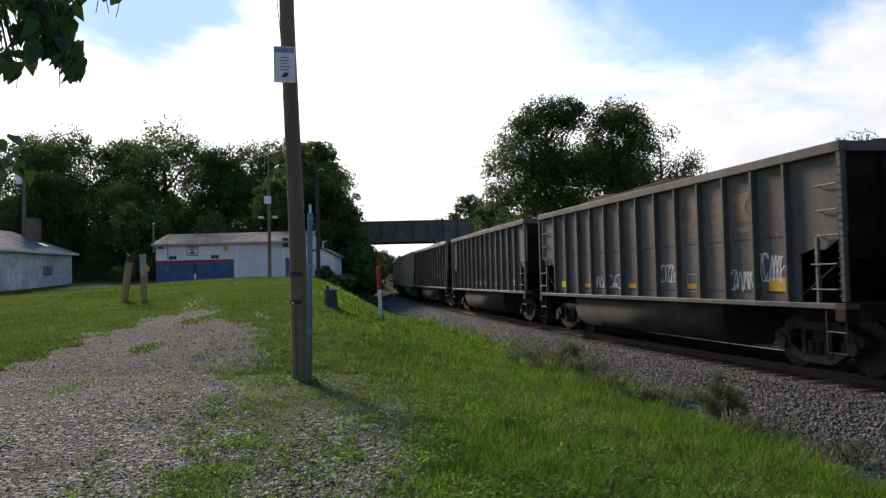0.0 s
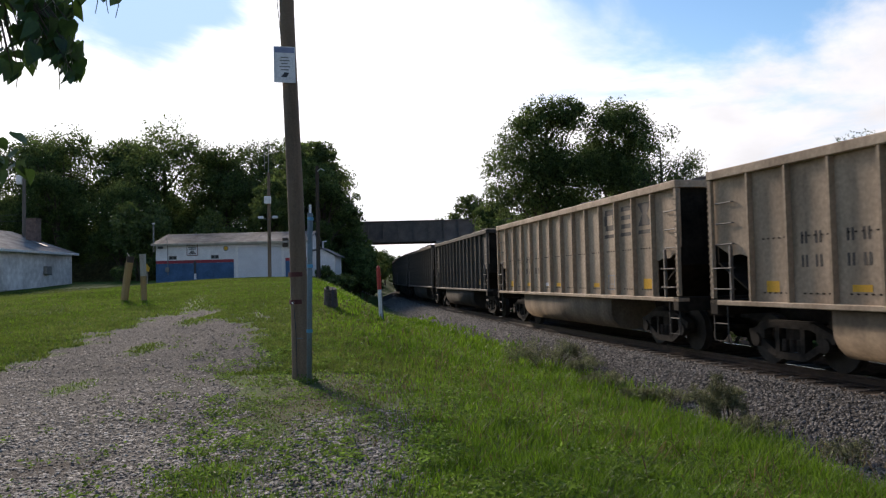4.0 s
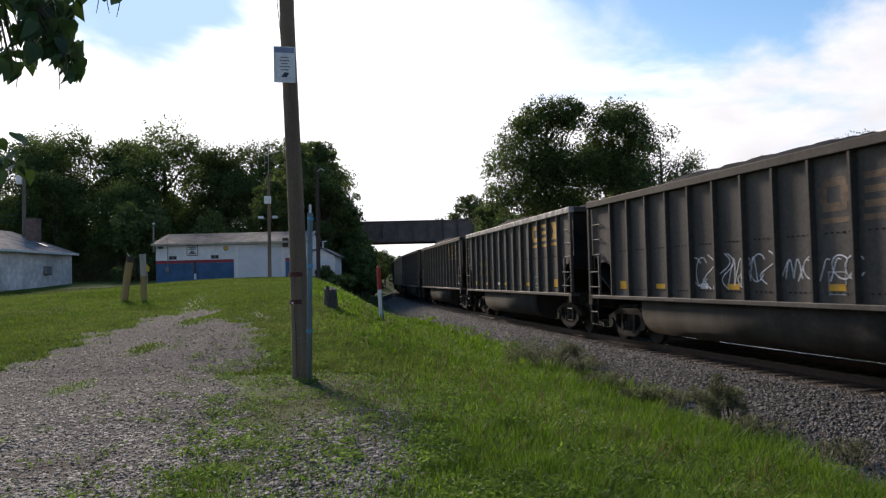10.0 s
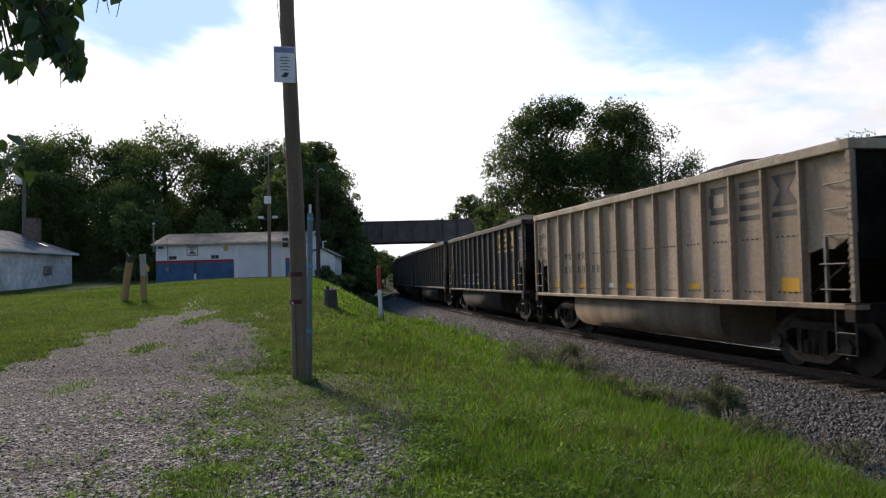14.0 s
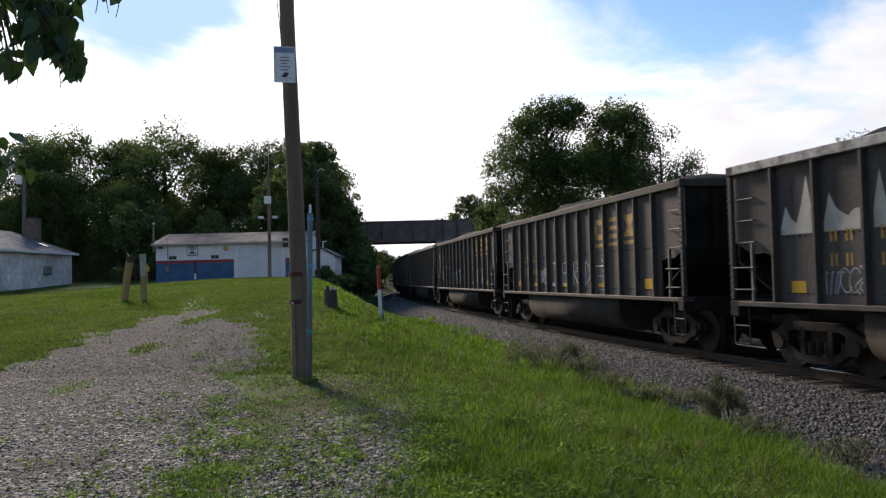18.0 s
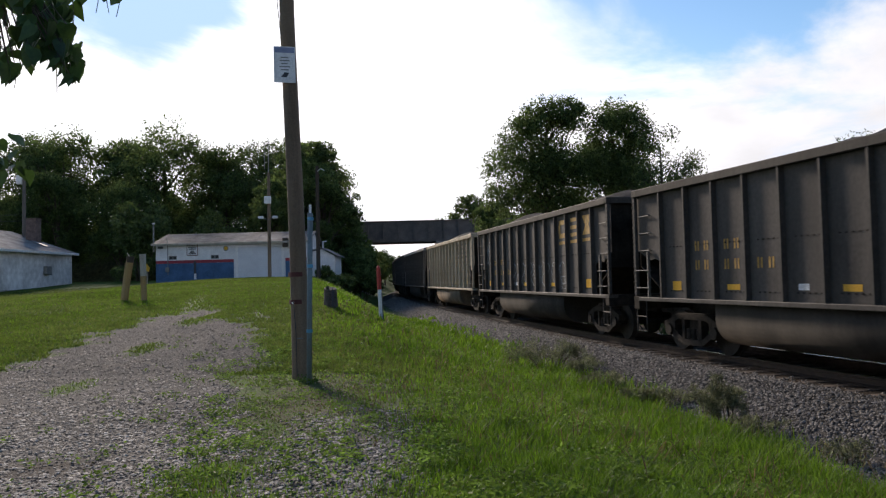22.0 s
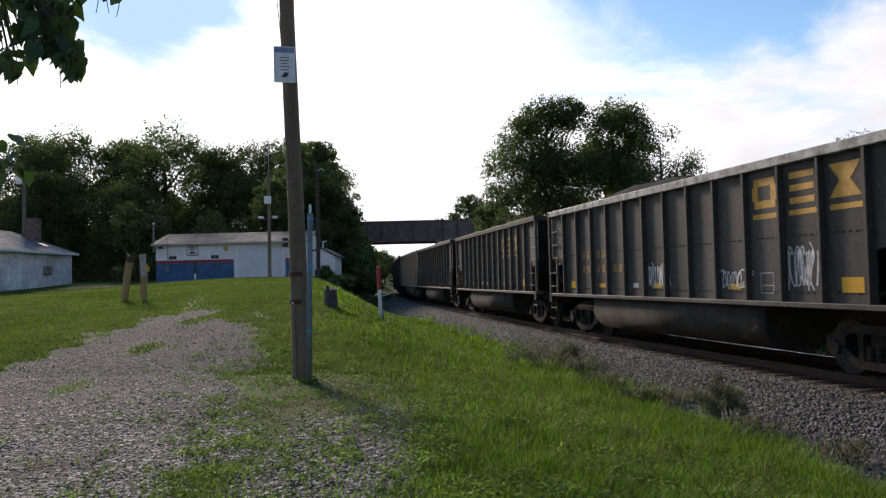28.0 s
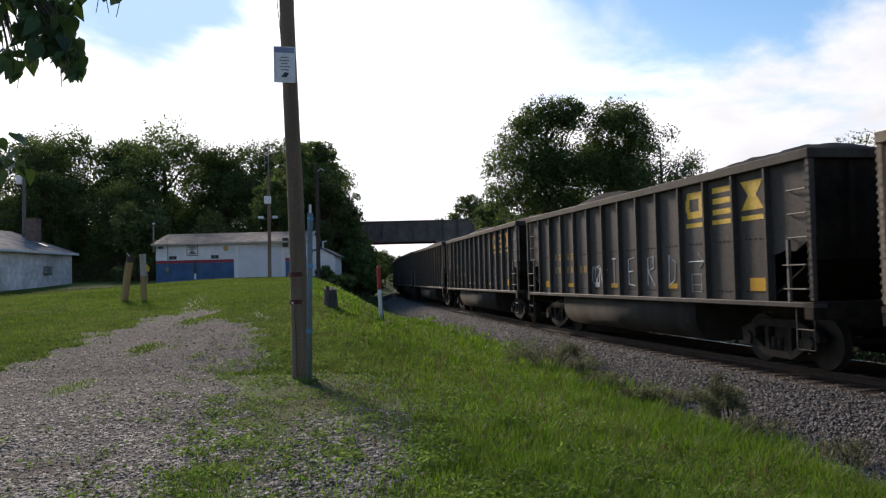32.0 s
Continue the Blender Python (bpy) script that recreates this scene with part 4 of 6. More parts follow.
def primer_patches(car, seed):
    rng = random.Random(seed)
    for k in range(0, 12):
        if rng.random() < 0.12:
            continue
        x0, x1 = bay_x(k, 0.0, False), bay_x(k, 1.0, False)
        pts = [(x0, FACE + 0.002, 2.4 + rng.uniform(0.05, 0.3))]
        for i in range(1, 6):
            pts.append((x0 + (x1 - x0) * i / 6, FACE + 0.002, 2.4 + rng.uniform(0.08, 1.0 if k < 9 else 0.4)))
        pts += [(x1, FACE + 0.002, 2.4 + rng.uniform(0.05, 0.3)), (x1, FACE + 0.002, 2.36), (x0, FACE + 0.002, 2.36)]
        part("primer_patch", prism(bmesh.new(), pts[::-1], (0, 0.0025, 0)), M["primer"], car, "pale primer patch with runs")


# paint, chord, shapes, small bars, graffiti: (from bay, to bay, low, high, strokes, material)
W, G = "spray", "greyspray"
CARS = {
    -2: ("dark", "dark", "faded", "faded", ()),
    -1: ("black", "black", "faded", "faded", ()),
    0: ("grey", "grey", "faded", None, ((3, 5, 1.35, 1.75, 4, W), (7, 8, 1.5, 1.95, 3, W), (9.9, 10.9, 1.35, 1.8, 3, W), (11, 12, 1.5, 2.1, 4, W))),
    1: ("grey", "grey", "faded", None, ((2, 3, 1.4, 1.8, 3, G), (5, 7, 1.35, 1.6, 4, W))),
    2: ("dark", "silver", "orange", "faded", ((4, 5, 1.4, 1.9, 3, G), (9, 10, 1.7, 2.0, 3, W), (10, 11, 1.7, 2.2, 4, W), (11, 12, 1.6, 2.0, 4, W))),
    3: ("tan", "tan", "darkletter", "darkletter", ((6, 9, 1.4, 1.8, 4, "tan"),)),
    4: ("tan", "tan", "darkletter", "darkletter", ()),
    5: ("dark", "dark", "faded", "faded", ()),
    6: ("dark", "black", "orange", "orange", ()),
    7: ("dark", "dark", "mark", "faded", ((1, 2, 1.4, 1.7, 2, G),)),
    8: ("dark", "dark", "orange", "faded", ()),
    9: ("black", "black", "faded", None, ((4, 6, 1.4, 2.1, 4, W), (6, 7, 1.5, 2.1, 2, W), (7, 9, 1.55, 2.0, 4, W))),
    10: ("black", "silver", "orange", "orange", ()),
    11: ("dark", "black", "orange", "orange", ((3, 9, 1.75, 2.4, 10, G), (4, 8, 1.4, 1.7, 8, G))),
    12: ("dark", "dark", "mark", "faded", ((6, 7, 1.4, 1.8, 3, W),)),
    13: ("tan", "sand", "darkletter", "darkletter", ()),
    14: ("black", "black", "orange", None, ((2, 6, 1.4, 1.9, 6, W),)),
    15: ("black", "dark", "orange", "orange", ((-0.95, -0.1, 2.2, 3.3, 7, W), (0.2, 0.9, 2.35, 2.95, 3, W), (8, 11, 1.4, 2.2, 5, G))),
    16: ("black", "silver", "orange", "orange", ((1, 2, 1.35, 1.8, 4, G),)),
    17: ("black", "dark", "mark", "orange", ((3, 4, 1.45, 2.0, 3, W),)),
    18: ("black", "dark", "orange", "orange", ((-1, 0.9, 1.6, 3.3, 12, W), (4, 6, 1.5, 2.2, 5, W), (9, 11, 1.4, 2.2, 4, W))),
    19: ("black", "silver", "orange", "orange", ((-0.2, 0.8, 2.85, 3.3, 3, G), (4, 7, 1.45, 1.85, 6, W), (8.5, 11, 1.4, 2.0, 3, W))),
    20: ("black", "black", "orange", "orange", ((6.5, 9.5, 1.4, 1.95, 5, W),)),
    21: ("black", "dark", "mark", "orange", ((0, 1, 2.2, 3.2, 4, G), (4, 10, 1.4, 2.2, 8, G))),
    22: ("sand", "sand", "darkletter", "darkletter", ((2, 6, 1.7, 2.2, 6, "darkletter"),)),
    23: ("black", "silver", "orange", "orange", ((7, 9, 1.4, 2.0, 4, W),)),
    24: ("black", "dark", "mark", "orange", ()),
    25: ("dark", "black", "orange", "orange", ()),
    26: ("black", "silver", "orange", "orange", ((5, 6, 1.4, 2.0, 4, W), (8, 9, 1.4, 1.8, 3, W), (10, 11, 1.4, 2.2, 6, W))),
    27: ("dark", "dark", "mark", "faded", ()),
    28: ("black", "dark", "faded", None, ((5, 6, 1.4, 1.7, 2, G),)),
    29: ("tan", "tan", "darkletter", "darkletter", ()),
    30: ("black", "dark", "yellow", "orange", ((4, 5, 1.45, 2.0, 3, W),)),
}
SAID = {"dark": "brown-black", "black": "near-black", "grey": "faded grey-brown", "tan": "dusty tan", "sand": "pale sand-coloured"}
# how far single cars sit from even spacing (car, metres)
SLACK_I = [-2, 0, 1, 2, 3, 5, 6, 7, 8, 9, 10, 11, 12, 13, 15, 16, 17, 18, 19, 20, 21, 22, 23, 26, 27, 28, 29, 30, 40]
SLACK_D = [0, 0.02, 0.3, -0.17, -0.55, -0.35, -0.5, -0.15, 0.15, 0.45, 0.45, 0.25, 0.35, 0.2, -0.05, -0.1, 0.15, 0.1, 0.0, -0.1, -0.25, -0.3, -0.45, -0.7, -0.15, 0.3, 0.42, 0.35, 0.3]
LAST_CAR = 39
TRAIN = []


def make_train():
    rng = random.Random(11)
    moulds = {}
    for i in range(-2, LAST_CAR + 1):
        colour, chord, logo, marks, tags = CARS.get(i, (rng.choice(["black", "dark", "dark"]), "dark", "orange", "orange", ()))
        short = i in SHORT
        key = (colour, chord, short)
        if key not in moulds:
            car = moulds[key] = make_gondola(colour, chord, 5 + len(moulds), short)
        else:
            car = copy_bare(moulds[key])
        lettering = {"orange": "orange", "mark": "dull orange", "yellow": "bright yellow", "faded": "faded", "darkletter": "dark"}[logo]
        extra = ", sprayed with graffiti" if tags else ""
        if i == 16:
            extra = ", patched with pale primer"
        tagged(car, f"{SAID[colour]} ribbed steel coal car, {lettering} side shapes{extra}")
        marks_for(car, logo, marks, short)
        plates_for(car, i in (0, 1, 27, 28), short)
        for n, (a, b, z0, z1, k, mat) in enumerate(tags):
            tagged(stamp("graffiti", scribble(i * 17 + n, (a - 6) * KINDS[short][1], (b - 6) * KINDS[short][1], z0, z1, k, KINDS[short][1]), M[mat], car, "sprayed scrawl"), kind="stuff")
        if i in (17, 30):
            scrawl(car, 4 if i == 17 else 5, short)
        if i == 16:
            primer_patches(car, 4)
        TRAIN.append((i, car))


def copy_bare(ob):
    """A copy of a car as it was built, without painted marks."""
    twin = copy_thing(ob, pose(0, 0, 0))
    for o in [o for o in twin.children_recursive if o.name.split(".")[0] in ("logo_shape", "logo_bar", "lettering_bar", "reflector", "yellow_panel", "label_plate", "data_frame", "graffiti", "primer_patch", "sprayed_letter", "sprayed_arrow")]:
        bpy.data.objects.remove(o)
    return twin


make_train()


def motions():
    """The train runs towards the camera, gaining a little speed."""
    for i, car in TRAIN:
        rows = []
        slack = float(np.interp(i, SLACK_I, SLACK_D))
        for q in range(65):
            t = q * 0.5
            s = -7.109 + 14.875 * t + 0.00755 * t * t - PITCH_CAR * i + slack + KINDS[i in SHORT][0]
            p, _ = on_line(s)
            a, _ = on_line(s - 5.75)
            b, _ = on_line(s + 5.75)
            mid = (a + b) / 2
            rows.append((t, pose(mid.x, mid.y, mid.z, 0, 0, math.degrees(math.atan2(b.y - a.y, b.x - a.x)))))
        walk(car, rows)
    # the overhanging branches stir a little in the wind
    for k, (b, rest) in enumerate(BRANCHES):
        rows = []
        for q in range(33):
            a = 0.9 * math.sin(q * 0.9 + k) + 0.5 * math.sin(q * 0.37 + 2 * k)
            rows.append((float(q), rest @ pose(0, 0, 0, 0.6 * a, a, 0)))
        walk(b, rows)


# ---- trees ----
def leaf_cloud(name, centres, size, mat, seed, flat=0.0, slim=0.42, rise=0.0):
    """Many small folded leaves, one at each centre."""
    r = np.random.RandomState(seed)
    n = len(centres)
    c = np.asarray(centres, float)
    u = r.normal(size=(n, 3)); u[:, 2] = u[:, 2] * (1 - flat) + rise
    u /= np.linalg.norm(u, axis=1)[:, None] + 1e-9
    w = r.normal(size=(n, 3)); w[:, 2] -= 0.4
    v = np.cross(u, w); v /= np.linalg.norm(v, axis=1)[:, None] + 1e-9
    nn = np.cross(u, v)
    s = size * r.uniform(0.6, 1.35, (n, 1))
    a, b = c - u * s, c + u * s
    l, q = c + v * s * slim + nn * s * 0.15, c - v * s * slim + nn * s * 0.15
    verts = np.stack([a, l, b, q], 1).reshape(-1, 3)
    i = np.arange(n) * 4
    idx = np.stack([i, i + 1, i + 2, i, i + 2, i + 3], 1).ravel()
    return raw_mesh(name, verts, 3, idx, mat)


def crown_points(lobes, count, seed, hollow=0.45, loose=0.2):
    """Leaf places in clumps over the outer part of several rounded lobes."""
    r = np.random.RandomState(seed)
    vol = np.array([a * b * c for _, (a, b, c) in lobes]) ** 0.75
    out = []
    for (ctr, rad), share in zip(lobes, vol / vol.sum()):
        n = int(count * share)
        k = max(8, n // 45)
        d = r.normal(size=(k, 3)); d /= np.linalg.norm(d, axis=1)[:, None]
        d[:, 2] = np.where(d[:, 2] < -0.6, -d[:, 2] * 0.3, d[:, 2])
        rr = (hollow + (1.06 - hollow) * r.uniform(0, 1, (k, 1)) ** 0.5)
        clump = np.array(ctr) + d * rr * np.array(rad)
        pick = r.randint(0, k, n)
        spread = loose * np.mean(rad)
        out.append(clump[pick] + np.clip(r.normal(size=(n, 3)), -1.35, 1.35) * spread * r.uniform(0.5, 1.2, (n, 1)) * np.array([1, 1, 0.8]))
    return np.concatenate(out)


def make_tree(seed, tall, wide, leaves, size, mat="leaf", low=0.25, lobes=9, name="tree", airy=0.45, loose=0.2, shape=()):
    """A tree as (trunk mesh, crown mesh): a forked trunk with limbs that reach into a crown of many leaves."""
    rng = random.Random(seed)
    L = [((x, rng.uniform(-0.5, 0.5) * r, z), (r, r * 1.1, r * 0.95)) for x, z, r in shape]
    for i in range(0 if shape else lobes):
        a = 2 * math.pi * i / lobes * 1.0 + rng.uniform(-0.4, 0.4)
        t = rng.uniform(low + 0.1, 0.9)
        prof = math.sin(math.pi * min(1, max(0.1, (t - low * 0.5) / (1.05 - low * 0.5)))) ** 0.6
        d = wide * 0.31 * prof * rng.uniform(0.6, 1.15)
        rad = wide * rng.uniform(0.17, 0.27)
        L.append(((d * math.cos(a), d * math.sin(a), tall * t), (rad, rad, rad * rng.uniform(0.75, 1.05))))
    if not shape:
        L.append(((0, 0, tall * 0.86), (wide * 0.2, wide * 0.2, tall * 0.13)))
    L.append(((0, 0, tall * 0.6), (wide * 0.3, wide * 0.3, tall * 0.2)))
    bm = bmesh.new()
    r0 = tall * 0.022
    top = (rng.uniform(-0.4, 0.4), rng.uniform(-0.4, 0.4), tall * 0.8)
    tube(bm, [(0, 0, -0.3), (0.05, 0.03, tall * 0.2), (top[0] * 0.5, top[1] * 0.5, tall * 0.5), top], r0, 8, r0 * 0.2)
    for c, rad in L[:-1] if shape else L[:-2]:
        z0 = tall * rng.uniform(low * 0.8, max(low, c[2] / tall - 0.12))
        mid = (c[0] * 0.45, c[1] * 0.45, (z0 + c[2]) / 2 + 0.02 * tall)
        tube(bm, [(0, 0, z0), mid, c], r0 * 0.42, 6, r0 * 0.08)
        for _ in range(3):
            e = [c[j] + rng.uniform(-1, 1) * rad[j] * 0.8 for j in range(3)]
            tube(bm, [mid, [(mid[j] + e[j]) / 2 + 0.1 for j in range(3)], e], r0 * 0.14, 5, r0 * 0.04)
    trunk = mesh_of("trunk", bm, M["bark"])
    crown = leaf_cloud("crown", crown_points(L, leaves, seed, airy, loose), size, M[mat], seed + 1)
    return trunk, crown


def plant(meshes, x, y, spin, scale, label, group="", squash=1.0, z=None, name="tree", category="tree"):
    zz = ground_z(x, y) if z is None else z
    t = thing(name, pose(x, y, zz - 0.05, 0, 0, spin) @ Matrix.Diagonal((scale, scale, scale * squash, 1)), label, category, group)
    piece("trunk", meshes[0], t, pose(0, 0, 0))
    piece("crown", meshes[1], t, pose(0, 0, 0))
    return t


def make_woods():
    rng = random.Random(21)
    kinds = [make_tree(30 + i, 15.0, w, 24000, 0.165, low=lo, lobes=14, airy=0.4, loose=0.22) for i, (w, lo) in enumerate(((11, 0.1), (9.5, 0.08), (12.5, 0.12)))]
    thin = [make_tree(40 + i, 15.0, 8.5, 12000, 0.135, "leaf_light", low=0.2, lobes=10, airy=0.25, loose=0.24) for i in range(2)]
    # the row behind the buildings: across, away, height
    row = [(-66, 96, 17.5), (-57, 92, 16.6), (-50, 97, 17.6), (-43.5, 92, 17.2), (-37.5, 95, 17.8), (-31.5, 91, 16.6), (-26.5, 95, 15.8),
           (-73, 86, 17.0), (-60, 82, 13.0), (-48, 80, 12.5), (-40, 83, 11.5), (-33, 82, 10), (-17, 99, 15.0), (-13.5, 94, 13.5)]
    for i, (x, y, h) in enumerate(row):
        plant(kinds[i % 3], x, y, rng.uniform(0, 360), h / 15.0 * rng.uniform(0.97, 1.03), "dense dark green broadleaf tree at the edge of the woods", "trees of the woods")
    for i, (x, y, h) in enumerate(((-29, 100, 15.8), (-22.5, 97, 17.4), (-19.5, 101, 17.6), (-25, 93, 16.4))):
        plant(thin[i % 2], x, y, rng.uniform(0, 360), h / 15.0, "tall thin-leaved green tree with sky between its leaves", "trees of the woods")
    # behind, to close the wood
    back = [make_tree(50, 15.0, 13, 6000, 0.45, low=0.05, lobes=9)]
    for i in range(11):
        x = -95 + i * 5.6
        plant(back[0], x, 112 + 4 * math.sin(i * 2.1), rng.uniform(0, 360), rng.uniform(0.7, 0.82), "dark green tree deep in the woods", "trees of the woods")
    bushy = make_tree(55, 15.0, 9.5, 12000, 0.24, low=0.08, lobes=11)
    # along the cutting, this side of the bridge
    for x, y, h in ((-12.0, 80, 13.5), (-14.5, 84, 14.0), (-10.6, 92, 9.0), (-15.5, 74, 9.0), (-11.2, 72, 5.0)):
        plant(bushy, x, y, rng.uniform(0, 360), h / 15.0, "dark bushy tree on the bank of the cutting", "trees on the bank")
    # the big tree over the train, and its neighbours
    dome = make_tree(61, 14.0, 7.5, 46000, 0.12, low=0.12, airy=0.3, loose=0.24, shape=(
        (-3.4, 9.9, 1.7), (-3.7, 7.6, 1.5), (-2.0, 11.8, 1.8), (-0.3, 12.6, 2.0), (1.6, 13.1, 1.8), (2.5, 13.4, 1.3),
        (-0.2, 9.6, 2.7), (2.1, 9.2, 2.8), (-2.1, 6.8, 2.1), (1.6, 6.4, 2.4), (0.3, 13.9, 1.2), (2.2, 14.0, 1.1), (4.0, 10.3, 1.9), (-1.2, 13.2, 1.2)))
    plant(dome, 8.6, 66, 0, 1.0, "large spreading dome-crowned broadleaf tree beyond the railway", "pair of big trees", squash=1.07)
    twin = make_tree(64, 12.5, 5.5, 27000, 0.12, low=0.12, airy=0.3, loose=0.25, shape=(
        (-0.7, 11.3, 1.8), (0.9, 11.6, 1.7), (1.7, 9.8, 1.5), (-0.4, 8.6, 2.3), (-1.9, 7.3, 2.0), (1.4, 7.2, 1.9)))
    plant(twin, 14.5, 65, 0, 1.05, "round-topped dark green broadleaf tree beyond the railway", "pair of big trees")
    side = make_tree(62, 10.8, 6.6, 3600, 0.11, "leaf_light", low=0.3, lobes=9, airy=0.15, loose=0.3)
    plant(side, 16.9, 61, 80, 1.08, "slender light green tree with an airy crown beyond the railway")
    for x, y, h in ((5.5, 84, 9.5), (8.5, 74, 8.5), (16, 70, 9), (22, 66, 7.0)):
        plant(bushy, x, y, rng.uniform(0, 360), h / 15.0, "green broadleaf tree on the far side of the line", "trees beyond the line")
    far = make_tree(63, 15.0, 12.0, 11000, 0.32, low=0.1, lobes=9)
    for x, y, h in ((-19, 160, 7.5), (-12.5, 145, 6.0), (-9.5, 160, 6.0), (-11, 150, 6.6), (-15, 138, 6.0), (-10, 185, 5.0), (10, 140, 13), (22, 130, 13), (34, 118, 13), (44, 105, 12)):
        plant(far, x, y, rng.uniform(0, 360), h / 15.0, "distant green tree beyond the road bridge", "distant trees")
    plant(bushy, 4.0, 132, 40, 1.0, "rounded dark tree beyond the road bridge", "distant trees")
    for x, y, h in ((17.5, 33.5, 6.7), (21.0, 36.0, 6.6), (26, 42, 8.0), (33, 52, 8), (40, 62, 8.5), (50, 72, 9)):
        plant(side, x, y, rng.uniform(0, 360), h / 11.5, "light green young tree beyond the railway", "trees beyond the line")
    for x, y, h in ((-11.2, 126, 6.0), (-10.6, 134, 5.6), (-12.2, 118, 6.5)):
        plant(bushy, x, y, rng.uniform(0, 360), h / 15.0, "bushy green tree beside the line past the bridge", "trees on the bank")
    # behind the camera
    for x, y, h in ((-14, -14, 13), (-4, -22, 14), (2, -30, 13), (36, -22, 12), (-26, -8, 13), (34, 4, 12), (30, 18, 10)):
        if abs(line_offset([x], [y])[0][0]) < 8:
            continue
        plant(far, x, y, rng.uniform(0, 360), h / 15.0, "green broadleaf tree near the crossing", "trees by the drive")


make_woods()


# ---- the bridge over the line ----
def make_bridge():
    c, a = on_line(-88.0)
    y = c.y
    br = thing("road_bridge", pose(c.x, y, 0, 0, 0, 2.0), "dark steel plate girder bridge over the railway", "bridge", kind="structure")
    z0, z1 = 6.6, 9.25
    for yy in (-3.2, 3.2):
        bm = boxed(-7.0, 16.0, yy - 0.04, yy + 0.04, z0, z1)
        box(bm, -7.0, 16.0, yy - 0.22, yy + 0.22, z0 - 0.05, z0 + 0.05)
        box(bm, -7.0, 16.0, yy - 0.22, yy + 0.22, z1 - 0.05, z1 + 0.05)
        part("girder", bm, M["girder"], br)
        me = mesh_of("stiffener", boxed(-0.05, 0.05, -0.14, 0.14, z0 + 0.05, z1 - 0.05), M["girder"])
        for k in range(12):
            piece("stiffener", me, br, pose(-6.5 + k * 1.95, yy - 0.18 if yy < 0 else yy + 0.18, 0))
    part("deck", boxed(-7.0, 16.0, -3.1, 3.1, z0 + 0.5, z0 + 0.9), M["girder"], br)
    part("abutment", boxed(-10.0, -4.6, -4.0, 4.0, -0.8, z0 - 0.05), M["concrete"], br)
    part("abutment", boxed(4.2, 9.5, -4.0, 4.0, -0.8, z0 - 0.05), M["concrete"], br)
    # road approaches on earth banks
    bm = bmesh.new()
    prism(bm, [(-60, -12, 0), (-60, 12, 0), (-60, 4, 8.6), (-60, -4, 8.6)], (53, 0, 0))
    part("embankment", bm, M["weed"], br)
    bm = bmesh.new()
    prism(bm, [(15.5, -12, 0), (15.5, 12, 0), (15.5, 4, 8.6), (15.5, -4, 8.6)], (60, 0, 0))
    part("embankment", bm, M["weed"], br)


make_bridge()


